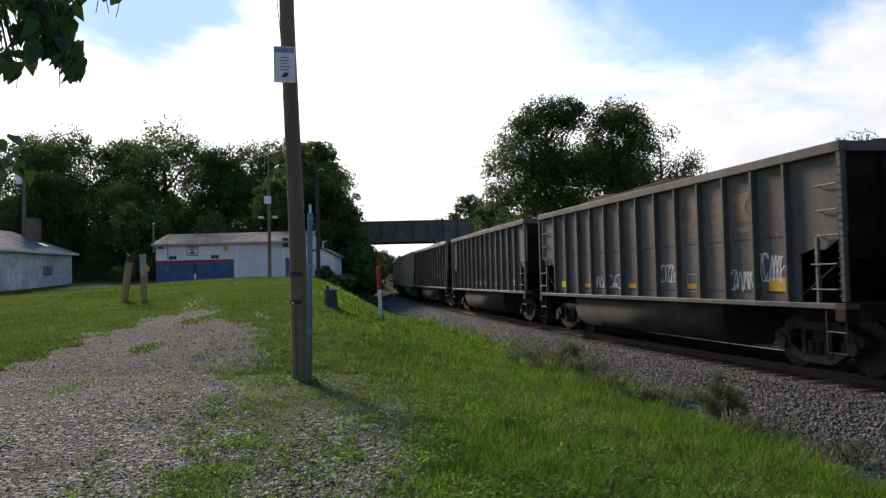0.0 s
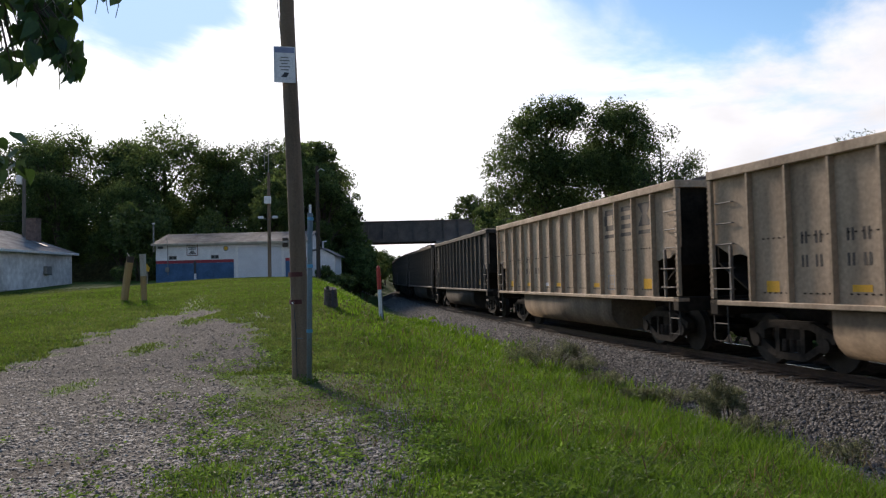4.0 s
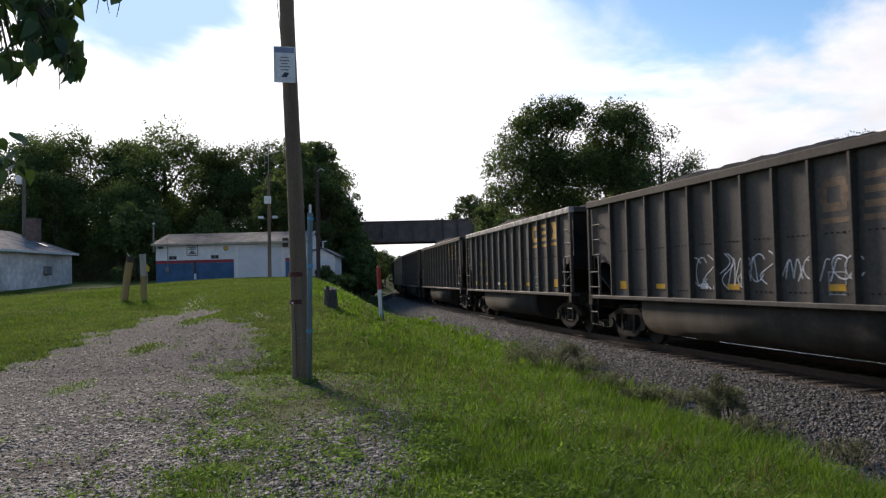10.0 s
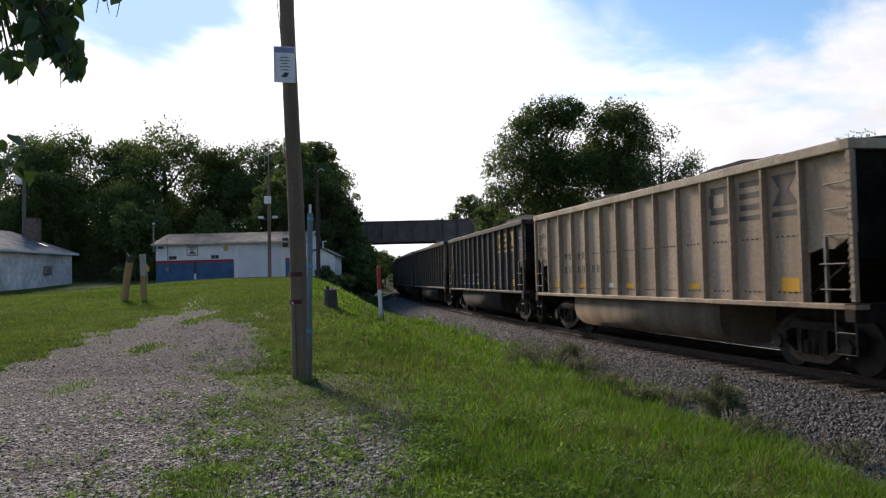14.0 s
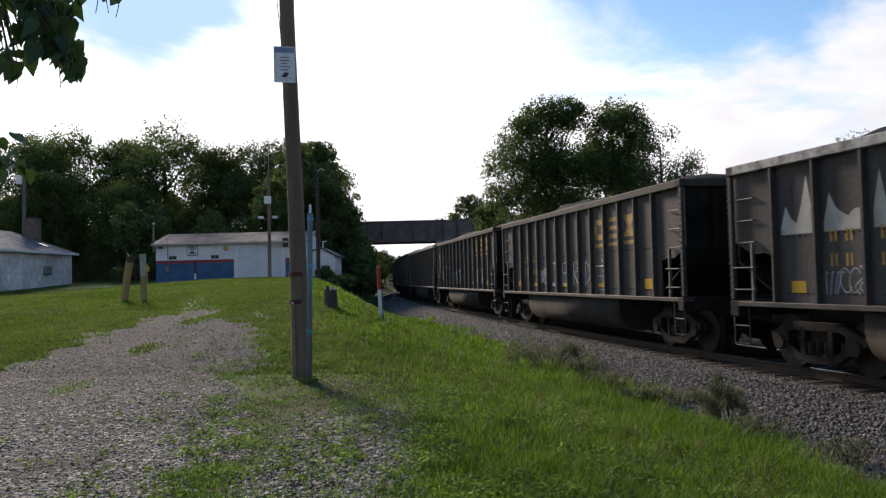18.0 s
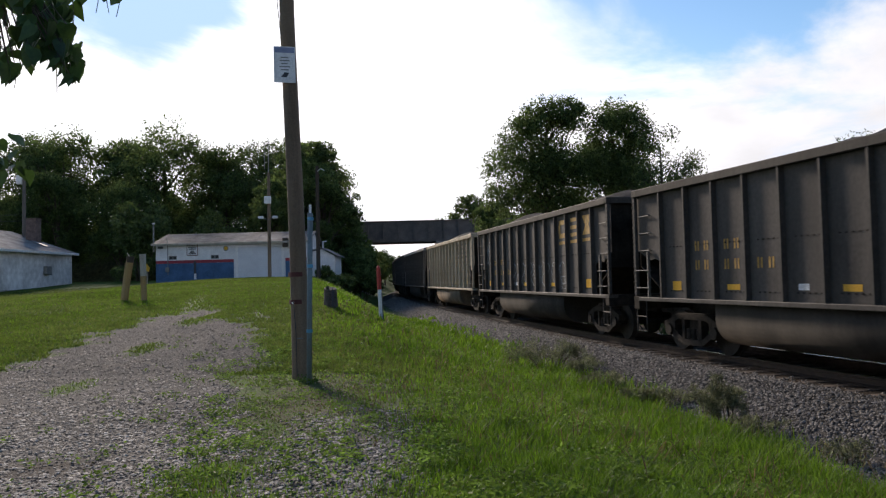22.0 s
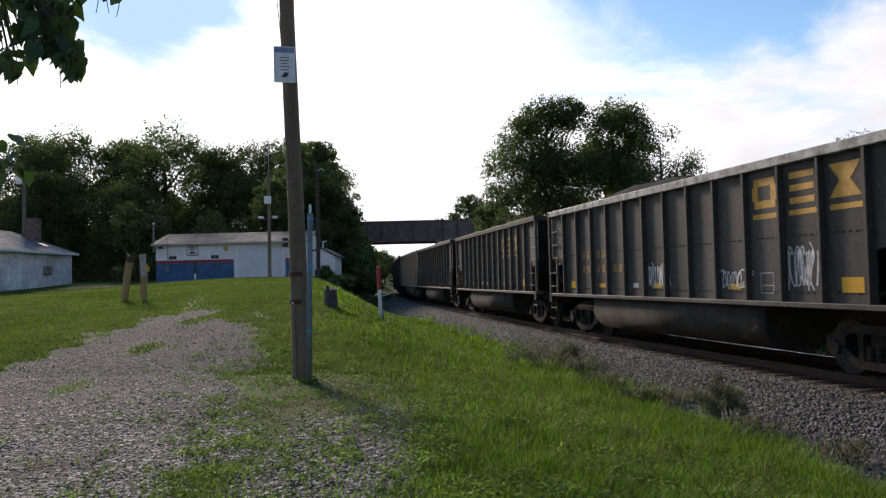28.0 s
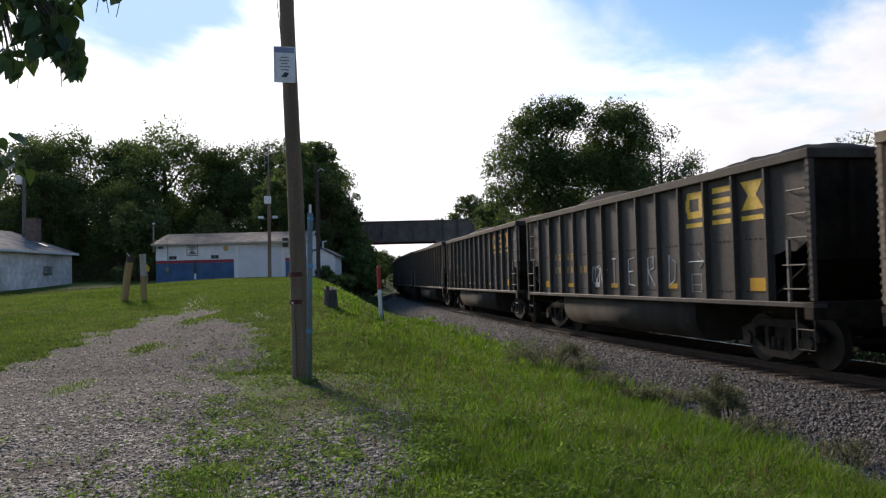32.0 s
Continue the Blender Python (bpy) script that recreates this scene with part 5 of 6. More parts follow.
# ---- garage ----
def make_garage():
    g = thing("garage", pose(-22.3, 62.0, 2.13, 0, 0, 0.0), "low white garage with blue wainscot, red stripe and metal roof", "building")
    W, D, H = 11.7, 7.0, 2.72
    # front wall pieces round the door and windows
    dx0, dx1, dh = 6.28, 9.85, 2.42
    wins = ((1.0, 1.62), (4.25, 4.88))
    wz0, wz1 = 1.56, 1.86
    bm = bmesh.new()
    cuts = [0.0, wins[0][0], wins[0][1], wins[1][0], wins[1][1], dx0]
    box(bm, 0, dx0, 0, 0.2, wz1, H)
    box(bm, 0, dx0, 0, 0.2, 0.0, wz0)
    for a, b in ((cuts[0], cuts[1]), (cuts[2], cuts[3]), (cuts[4], cuts[5])):
        box(bm, a, b, 0, 0.2, wz0, wz1)
    box(bm, dx0, dx1, 0, 0.2, dh, H)
    box(bm, dx1, W, 0, 0.2, 0, H)
    part("front_wall", bm, M["whitewall"], g)
    part("side_wall", boxed(0, 0.2, 0.203, D, 0, H), M["whitewall"], g)
    part("side_wall", boxed(W - 0.2, W, 0.203, D, 0, H), M["whitewall"], g)
    part("back_wall", boxed(0.203, W - 0.203, D - 0.2, D, 0, H), M["whitewall"], g)
    for a, b in ((0.0, 6.05), (10.05, W)):
        part("blue_wainscot", boxed(a + 0.003, b, -0.02, -0.003, -0.2, 1.27), M["bluewall"], g)
        part("red_stripe", boxed(a + 0.003, b, -0.03, -0.003, 1.272, 1.5), M["redband"], g)
    door = part("garage_door", boxed(dx0 + 0.05, dx1 - 0.05, 0.06, 0.12, 0, dh - 0.02), M["doorpanel"], g)
    for k in range(5):
        part("door_panel", boxed(dx0 + 0.08, dx1 - 0.08, 0.035, 0.06, k * 0.48 + 0.02, k * 0.48 + 0.465, bevel=0.01), M["doorpanel"], door)
    for x in (dx0, dx1):
        part("door_trim", boxed(x - 0.09, x + 0.09, -0.035, 0.03, 0, dh + 0.1), M["white"], g)
    part("door_trim", boxed(dx0 + 0.09, dx1 - 0.09, -0.035, 0.03, dh, dh + 0.1), M["white"], g)
    for a, b in wins:
        w = part("window", boxed(a, b, 0.08, 0.09, wz0, wz1), M["glassdark"], g, "small dark window")
        bm = bmesh.new()
        for x0, x1, z0, z1 in ((a, b, wz0, wz0 + 0.04), (a, b, wz1 - 0.04, wz1), (a, a + 0.04, wz0 + 0.04, wz1 - 0.04), (b - 0.04, b, wz0 + 0.04, wz1 - 0.04), ((a + b) / 2 - 0.02, (a + b) / 2 + 0.02, wz0 + 0.04, wz1 - 0.04)):
            box(bm, x0, x1, 0.04, 0.08, z0, z1)
        part("window_frame", bm, M["boxgrey"], w)
    # walk-in door leaf in the wainscot
    part("walk_in_door", boxed(2.55, 2.95, -0.045, -0.022, 0, 1.24), M["bluewall"], g)
    part("dark_post", boxed(2.97, 3.12, -0.12, -0.025, 0.45, 1.4), M["ink"], g)
    part("white_post", boxed(2.99, 3.14, -0.13, -0.025, 0.0, 0.45), M["white"], g)
    # roof: two slopes, standing seams, eave board
    bm = bmesh.new()
    e, rz = 0.35, 0.98
    prism(bm, [(-0.25, -e, H + 0.02), (-0.25, D / 2, H + rz), (-0.25, D + e, H + 0.02), (-0.25, D + e, H + 0.08), (-0.25, D / 2, H + rz + 0.06), (-0.25, -e, H + 0.08)], (W + 0.5, 0, 0))
    roof = part("roof", bm, M["metalroof"], g)
    sl = math.atan2(rz, D / 2 + e)
    ln = math.hypot(rz, D / 2 + e)
    me = mesh_of("roof_seam", boxed(-0.015, 0.015, 0, ln, 0.0, 0.014), M["metalroof"])
    for k in range(7):
        piece("roof_seam", me, roof, pose(0.3 + k * 1.85, -e, H + 0.085, math.degrees(sl), 0, 0))
    part("eave_board", boxed(-0.25, W + 0.25, -e - 0.03, -e, H - 0.06, H + 0.09), M["greypost"], g)
    for x in (0.0, W - 0.2):
        part("gable", prism(bmesh.new(), [(x, 0.0, H), (x, D / 2, H + rz - 0.02), (x, D, H)], (0.2, 0, 0)), M["whitewall"], g)
    # sign with bars of lettering, round badge, meter and pipe
    s = part("sign_board", boxed(2.4, 3.3, -0.04, -0.003, 1.82, 2.7, bevel=0.01), M["signface"], g, "white sign with dark border")
    bm = bmesh.new()
    for x0, x1, z0, z1 in ((2.41, 3.29, 1.83, 1.89), (2.41, 3.29, 2.63, 2.69), (2.41, 2.46, 1.89, 2.63), (3.24, 3.29, 1.89, 2.63)):
        box(bm, x0, x1, -0.046, -0.041, z0, z1)
    part("sign_border", bm, M["redtape"], s)
    for z, w in ((2.5, 0.31), (2.36, 0.27), (2.2, 0.12), (2.1, 0.2), (1.99, 0.3)):
        part("lettering_bar", boxed(2.85 - w, 2.85 + w, -0.046, -0.041, z - 0.04, z + 0.04), M["ink"], s)
    part("round_badge", disc(bmesh.new(), (5.45, -0.02, 2.35), (0, 1, 0), 0.2, 0.03, 20), M["conduit"], g)
    part("badge_face", disc(bmesh.new(), (5.45, -0.037, 2.35), (0, 1, 0), 0.15, 0.006, 20), M["yellowpaint"], g)
    bm = tubed([(0.95, -0.06, 0.4), (0.95, -0.06, 2.6), (0.95, -0.2, 3.3)], 0.03, 8)
    part("conduit_pipe", bm, M["boxgrey"], g)
    part("meter_box", boxed(0.78, 1.05, -0.16, -0.023, 0.62, 0.98, bevel=0.02), M["boxgrey"], g)
    part("vent_pipe", tubed([(-0.12, -0.1, 2.2), (-0.12, -0.1, 4.35)], 0.06, 8), M["silver"], g)
    part("vent_cap", disc(bmesh.new(), (-0.12, -0.1, 4.4), (0, 0, 1), 0.11, 0.12, 12), M["white"], g)
    part("spot_light", boxed(0.25, 0.6, -0.3, -0.03, 2.45, 2.6, bevel=0.03), M["ink"], g)
    part("electric_box", boxed(9.9, 10.3, -0.3, -0.003, 2.35, 3.05, bevel=0.02), M["darkwood"], g)
    # lean-to shed at the end
    sh = thing("shed", pose(-10.0, 62.6, 2.15, 0, 0, 0), "small white gabled shed beside the garage", "shed")
    part("front_wall", prism(bmesh.new(), [(-0.4, 0, 0), (1.5, 0, 0), (1.5, 0, 1.55), (0.5, 0, 2.1), (-0.4, 0, 1.9)], (0, 0.15, 0)), M["whitewall"], sh)
    part("side_wall", boxed(1.35, 1.5, 0.153, 4.0, 0, 1.55), M["whitewall"], sh)
    part("roof", prism(bmesh.new(), [(-0.5, -0.2, 1.95), (0.5, -0.2, 2.15), (1.75, -0.2, 1.5), (1.75, -0.2, 1.58), (0.5, -0.2, 2.24), (-0.5, -0.2, 2.03)], (0, 4.4, 0)), M["shingle"], sh)
    part("vent_pipe", tubed([(0.45, 1.0, 2.0), (0.45, 1.0, 2.75), (0.75, 1.0, 2.75)], 0.06, 8), M["white"], sh)
    part("barrel", disc(bmesh.new(), (0.7, -0.6, 0.5), (0, 1, 0), 0.42, 0.7, 18), M["white"], sh)


make_garage()


# ---- white outbuilding on the rise ----
def make_outbuilding():
    x1, y0, y1, z = -31.2, 44.0, 67.0, 1.95
    o = thing("outbuilding", pose(x1, 0, z, 0, 0, 0), "long low white block outbuilding with stained walls", "building")
    H, D = 2.62, 10.4
    part("long_wall", boxed(-0.2, 0, y0, y1, -0.6, H), M["dirtywall"], o)
    part("far_wall", boxed(-D, -0.203, y1 - 0.2, y1, -0.6, H), M["dirtywall"], o)
    part("back_wall", boxed(-D - 0.2, -D, y0, y1, -0.6, H), M["dirtywall"], o)
    for y in (y0, y1 - 0.2):
        part("gable", prism(bmesh.new(), [(-D, y, H), (-D / 2, y, H + 1.85), (0, y, H)], (0, 0.2, 0)), M["dirtywall"], o)
    part("roof", prism(bmesh.new(), [(0.45, y0 - 0.4, H - 0.1), (-D / 2, y0 - 0.4, H + 1.9), (-D - 0.45, y0 - 0.4, H - 0.1), (-D - 0.45, y0 - 0.4, H), (-D / 2, y0 - 0.4, H + 2.02), (0.45, y0 - 0.4, H)], (0, y1 - y0 + 0.8, 0)), M["shingle"], o)
    part("eave_board", boxed(0.43, 0.47, y0 - 0.4, y1 + 0.4, H - 0.16, H + 0.02), M["white"], o)
    part("corner_board", boxed(-0.1, 0.03, y1 - 0.1, y1 + 0.03, -0.4, H), M["white"], o)
    part("electric_box", boxed(0.003, 0.26, 62.3, 63.2, 0.85, 1.5, bevel=0.03), M["boxgrey"], o)
    part("roof_flashing", prism(bmesh.new(), [(-2.1, 64.5, H + 1.0), (-0.9, 64.5, H + 0.53), (-0.9, 65.2, H + 0.53), (-2.1, 65.2, H + 1.0)], (0.02, 0, 0.03)), M["boxgrey"], o)
    part("plinth", boxed(0.003, 0.05, y0, y1 - 0.2, -0.6, -0.28), M["concrete"], o)
    ch = part("chimney", boxed(-2.9, -2.05, 65.3, 66.1, H + 0.3, H + 2.85), M["brick"], o)
    part("chimney_cap", boxed(-2.94, -2.01, 65.26, 66.14, H + 2.85, H + 2.93), M["brick"], ch)


make_outbuilding()


# ---- poles and posts ----
def make_front_pole():
    x, y = -2.26, 12.5
    z = ground_z(x, y)
    t = thing("utility_pole", pose(x, y, z), "weathered brown wooden utility pole with sign, bands and conduit", "utility pole")
    lean = Vector((-0.017, 0.0, 1.0))
    pts = [lean * h + Vector((0.02 * math.sin(h * 0.8), 0, 0)) for h in (-0.4, 0.0, 1.0, 2.0, 3.0, 4.0, 5.5, 7.0, 8.5)]
    part("pole", tubed(pts, 0.139, 20, 0.108), M["pole"], t, smooth=True)
    for h in (1.19, 1.615):
        c = lean * h
        part("red_band", tubed([c - lean * 0.035, c + lean * 0.035], 0.1395, 20), M["redtape"], t)
    c = lean * 1.175
    part("nail_cap", disc(bmesh.new(), (c.x - 0.06, -0.138, c.z), (0, 1, 0), 0.018, 0.012, 10), M["white"], t)
    part("ground_wire", tubed([(-0.03, -0.149, 0.05), (-0.035, -0.149, 0.7), (-0.07, -0.142, 1.2)], 0.006, 5), M["ink"], t)
    part("staple", boxed(-0.02, 0.06, -0.153, -0.135, 0.62, 0.635), M["boxgrey"], t)
    part("loose_wire", tubed([(-0.20, -0.06, 8.2), (-0.22, -0.08, 7.0), (-0.25, -0.09, 5.9), (-0.20, -0.1, 5.35)], 0.006, 5), M["ink"], t)
    s = part("sign", boxed(-0.165, 0.165, -0.008, 0.0, -0.285, 0.285, bevel=0.003), M["signface"], t, "white metal notice with a blue heading", m=pose(-0.14, -0.145, 4.89, 0, 0, 14))
    part("heading_bar", boxed(-0.15, 0.15, -0.0105, -0.0085, 0.185, 0.27), M["blueink"], s)
    for k, w in enumerate((0.06, 0.075, 0.05, 0.08, 0.06)):
        part("lettering_bar", boxed(-w, w, -0.0105, -0.0085, 0.10 - k * 0.048, 0.12 - k * 0.048), M["boxgrey"], s)
    part("dark_shape", prism(bmesh.new(), [(-0.06, -0.0105, -0.2), (0.03, -0.0105, -0.2), (0.07, -0.0105, -0.13), (0.0, -0.0105, -0.12)], (0, 0.002, 0)), M["ink"], s)
    # slim conduit in front
    x2, y2 = -2.05, 12.0
    p = thing("conduit_post", pose(x2, y2, ground_z(x2, y2)), "slim grey-green conduit post with pale blue tape", "post")
    part("pipe", tubed([(0, 0, -0.2), (0.03, 0, 1.2), (0.065, 0, 2.54)], 0.04, 12), M["conduit"], p, smooth=True)
    part("tip", tubed([(0.064, 0, 2.54), (0.067, 0, 2.67)], 0.02, 8), M["white"], p)
    for h in (0.75, 1.72, 2.43):
        part("tape", tubed([(0.028 * h, 0, h), (0.028 * h, 0, h + 0.05)], 0.045, 12), M["blueband"], p)


def make_posts():
    # two short posts on the lawn
    for x, y, h, r, lx, mat, lab in ((-10.42, 26.0, 1.42, 0.12, 0.24, "pole", "short leaning brown wooden post with a frayed top"), (-9.75, 26.0, 1.5, 0.095, -0.03, "greypost", "short weathered wooden post with a pale top")):
        t = thing("wooden_post", pose(x, y, ground_z(x, y)), lab, "post")
        part("shaft", tubed([(0, 0, -0.2), (lx * 0.5, 0, h * 0.5), (lx, 0, h)], r, 14, r * 0.97), M["postwood"], t)
        if mat == "greypost":
            part("pale_sleeve", tubed([(lx * 0.5, 0, h * 0.53), (lx, 0, h + 0.01)], r * 1.03, 14), M["greypost"], t)
        else:
            part("splinter", tubed([(lx, 0, h - 0.05), (lx - 0.12, 0, h + 0.16)], 0.02, 6, 0.006), M["greypost"], t)
            part("dark_cap", tubed([(lx * 0.92, 0, h * 0.87), (lx, 0, h + 0.012)], r * 1.02, 14), M["darkwood"], t)
    # orange-red marker by the line
    x, y = -1.9, 24.0
    t = thing("marker_post", pose(x, y, ground_z(x, y), 0, -2.2, 0), "red and white plastic line marker post", "marker post")
    part("white_tube", tubed([(0, 0, -0.2), (0, 0, 0.92)], 0.06, 14), M["white"], t, smooth=False)
    part("red_tube", tubed([(0, 0, 0.92), (0, 0, 1.58)], 0.065, 14), M["redplastic"], t)
    part("dome", tubed([(0, 0, 1.58), (0, 0, 1.62), (0, 0, 1.65)], 0.06, 14, 0.02), M["redplastic"], t)
    part("dark_strip", boxed(0.055, 0.075, -0.03, 0.03, 0.0, 0.8), M["ink"], t)
    # stump
    x, y = -3.3, 23.2
    t = thing("tree_stump", pose(x, y, ground_z(x, y), 0, 0, 15), "old grey tree stump in the grass", "tree stump")
    bm = bmesh.new()
    rng = random.Random(5)
    n = 16
    ring = []
    for h, k in ((-0.15, 1.25), (0.05, 1.12), (0.3, 0.98), (0.54, 0.97)):
        ring.append([bm.verts.new((0.185 * k * (1 + 0.1 * math.sin(3 * a + 1) + rng.uniform(-0.04, 0.04)) * math.cos(a), 0.185 * k * (1 + 0.1 * math.sin(3 * a + 1)) * math.sin(a), h + (0.05 * math.sin(a) if h > 0.5 else 0))) for a in [2 * math.pi * i / n for i in range(n)]])
    for a, b in zip(ring, ring[1:]):
        for k in range(n):
            bm.faces.new((a[k], a[(k + 1) % n], b[(k + 1) % n], b[k]))
    bm.faces.new(ring[-1])
    part("bole", bm, M["stump"], t)
    part("cleft", prism(bmesh.new(), [(0.01, -0.235, 0.02), (0.05, -0.235, 0.05), (0.075, -0.2, 0.5), (0.02, -0.2, 0.56)], (0, 0.06, 0)), M["ink"], t)
    part("splinter", prism(bmesh.new(), [(-0.15, -0.1, 0.4), (-0.03, -0.14, 0.4), (-0.05, -0.12, 0.63), (-0.13, -0.08, 0.6)], (0.01, 0.09, 0)), M["stump"], t)
    # poles by the garage
    for x, y, h, r, mat, lab in ((-13.05, 60.0, 11.0, 0.14, "pole", "tall brown utility pole with lamps and aerials"), (-9.23, 59.0, 8.3, 0.16, "darkwood", "dark wooden utility pole"), (-34.9, 66.5, 9.6, 0.17, "greywood", "grey utility pole with a lamp box")):
        t = thing("utility_pole", pose(x, y, ground_z(x, y) - 0.02, 0, 0.3, 0), lab, "utility pole")
        part("pole", tubed([(0, 0, -0.3), (0, 0, h * 0.5), (0, 0, h * (0.72 if mat == "pole" else 1))], r, 12, r * 0.75), M[mat], t)
        if mat == "pole":
            part("mast", tubed([(0.0, 0, 7.5), (0.0, 0, 10.4)], 0.03, 6), M["boxgrey"], t)
            part("mast", tubed([(-0.3, 0, 8.2), (-0.3, 0, 10.2)], 0.02, 6), M["boxgrey"], t)
            part("transformer_box", boxed(-0.28, 0.22, -0.4, -0.12, 5.55, 6.1, bevel=0.04), M["white"], t)
            part("lamp_arm", tubed([(-0.5, -0.2, 4.5), (0, -0.1, 4.35), (0.5, -0.2, 4.5)], 0.03, 6), M["silver"], t)
            for k in (-0.55, 0.5):
                part("lamp_head", boxed(k - 0.22, k + 0.2, -0.35, -0.1, 4.42, 4.62, bevel=0.06), M["white"], t)
        elif x < -20:
            part("lamp_box", boxed(-0.55, -0.1, -0.3, 0.0, 8.45, 9.2, bevel=0.05), M["white"], t)
            part("wire", tubed([(0, 0, 5.9), (-6, -2, 5.7), (-14, -5, 5.9)], 0.015, 5), M["ink"], t)
            part("wire", tubed([(0, 0, 5.4), (-6, -2, 5.2), (-14, -5, 5.4)], 0.015, 5), M["ink"], t)
        else:
            part("lamp_arm", tubed([(0, -0.1, 7.9), (0.3, -0.1, 8.1), (0.55, -0.1, 7.95)], 0.025, 6), M["white"], t)


    x, y = -22.25, 60.0
    t = thing("yellow_sign", pose(x, y, ground_z(x, y)), "small yellow sign on a thin post by the garage", "sign")
    part("post", tubed([(0, 0, -0.1), (0, 0, 1.45)], 0.03, 8), M["greypost"], t)
    part("panel", prism(bmesh.new(), [(-0.24, -0.04, 1.13), (0.13, -0.04, 0.9), (0.24, -0.04, 1.2), (0.0, -0.04, 1.5), (-0.24, -0.04, 1.45)], (0, 0.02, 0)), M["yellowpaint"], t)


make_front_pole()
make_posts()


# ---- the catalpa that overhangs the drive ----
def heart_leaf(size):
    """A pointed heart-shaped leaf, folded along its midrib and drooping at the tip."""
    bm = bmesh.new()
    half = [(0.0, 0.0), (0.30, -0.10), (0.46, 0.12), (0.40, 0.42), (0.22, 0.72), (0.0, 1.12)]
    mid = [bm.verts.new((0, y * size, -0.12 * size * y * y)) for y in (0.0, 0.12, 0.42, 0.72, 1.12)]
    for sgn in (-1, 1):
        e = [bm.verts.new((sgn * x * size, y * size, 0.10 * size * x - 0.12 * size * y * y)) for x, y in half[1:-1]]
        bm.faces.new((mid[0], e[0], e[1], mid[1]))
        bm.faces.new((mid[1], e[1], e[2], mid[2]))
        bm.faces.new((mid[2], e[2], e[3], mid[3]))
        bm.faces.new((mid[3], e[3], mid[4]))
    return bm


BRANCHES = []


def make_catalpa():
    rng = random.Random(77)
    x, y = -7.6, 5.6
    t = thing("catalpa_tree", pose(x, y, ground_z(x, y)), "broad-leaved tree with heart-shaped leaves and long hanging pods", "tree")
    bm = bmesh.new()
    tube(bm, [(0, 0, -0.2), (0.05, 0, 1.5), (0.2, 0.1, 3.2), (0.1, 0.2, 5.5)], 0.2, 10, 0.08)
    tube(bm, [(0.15, 0.1, 2.9), (1.4, 0.4, 4.0), (2.9, 0.8, 4.55), (4.4, 1.0, 4.9)], 0.09, 8, 0.03)
    tube(bm, [(0.15, 0.1, 3.1), (-1.2, -0.3, 4.2), (-2.6, 0.2, 5.0)], 0.09, 8, 0.03)
    part("trunk", bm, M["bark"], t)
    shades = [mesh_of("leaf", heart_leaf(s), M["catleaf"], True) for s in (0.12, 0.14, 0.165)]

    def spray(name, root, spots, n_pods):
        """One branch that sways as a whole: spots are places of leaves in the world."""
        b = new(name)
        b.parent = t
        b.matrix_basis = Matrix.Translation(Vector(root) - Vector(t.matrix_basis.translation))
        for p in spots:
            q = Vector(p) - Vector(root)
            m = Matrix.Translation(q) @ Euler((rng.uniform(-2.3, -1.0), rng.uniform(-0.6, 0.6), rng.uniform(-1.2, 1.2))).to_matrix().to_4x4()
            piece("leaf", rng.choice(shades), b, m)
        bm = bmesh.new()
        for p in spots[::3]:
            q = Vector(p) - Vector(root)
            tube(bm, [(0, 0, 0), q * 0.5 + Vector((0, 0, 0.12)), q], 0.012, 5, 0.004)
        part("twig", bm, M["bark"], b)
        for k in range(n_pods):
            q = Vector(rng.choice(spots)) - Vector(root)
            ln = rng.uniform(0.16, 0.3)
            part("seed_pod", tubed([q, q + Vector((0.01, 0, -ln * 0.5)), q + Vector((0.03 * rng.uniform(-1, 1), 0, -ln))], 0.005, 5, 0.003), M["pod"], b)
        BRANCHES.append((b, b.matrix_basis.copy()))
    # (across, up) bounds of each drooping spray, at about 6.5 m away
    spots = []
    while len(spots) < 330:
        u, v = rng.uniform(0, 1), rng.uniform(0, 1)
        yy = rng.uniform(6.2, 7.6)
        k = yy / 6.8
        xx = (-4.1 + 1.02 * u) * k
        lo = 3.72 + 0.10 * math.sin(u * 11) - 0.05 * u
        hi = 4.75 - 0.85 * max(0.0, u - 0.30)
        zz = lo + (hi - lo) * v
        if u > 0.93 and v > 0.5:
            continue
        spots.append((xx, yy, 1.75 + (zz - 1.75) * k))
    spray("leafy_branch", (-3.9, 6.7, 4.75), spots, 8)
    spots = [(rng.uniform(-4.1, -3.72), rng.uniform(6.4, 7.0), rng.uniform(3.0, 3.42)) for _ in range(14)]
    spray("leafy_branch", (-4.3, 6.8, 3.9), spots, 2)
    spots = [(rng.uniform(-4.15, -3.7), rng.uniform(6.5, 7.2), rng.uniform(2.74, 3.05)) for _ in range(30)]
    spray("leafy_branch", (-4.4, 6.9, 3.2), spots, 0)
    spots = [(rng.uniform(-3.6, -2.72), rng.uniform(6.5, 7.1), 4.235 + rng.uniform(0.0, 0.22)) for _ in range(16)]
    spray("leafy_branch", (-3.2, 6.7, 4.7), spots, 14)


M["catleaf"] = material("catalpa_leaves", (0.05, 0.10, 0.02), rough=0.45, vary=0.3, scale=3, fine=30, bump=0.1, objvar=0.3, trans=0.3)
M["pod"] = material("seed_pods", (0.09, 0.10, 0.035), rough=0.6, vary=0.3, scale=5)
make_catalpa()


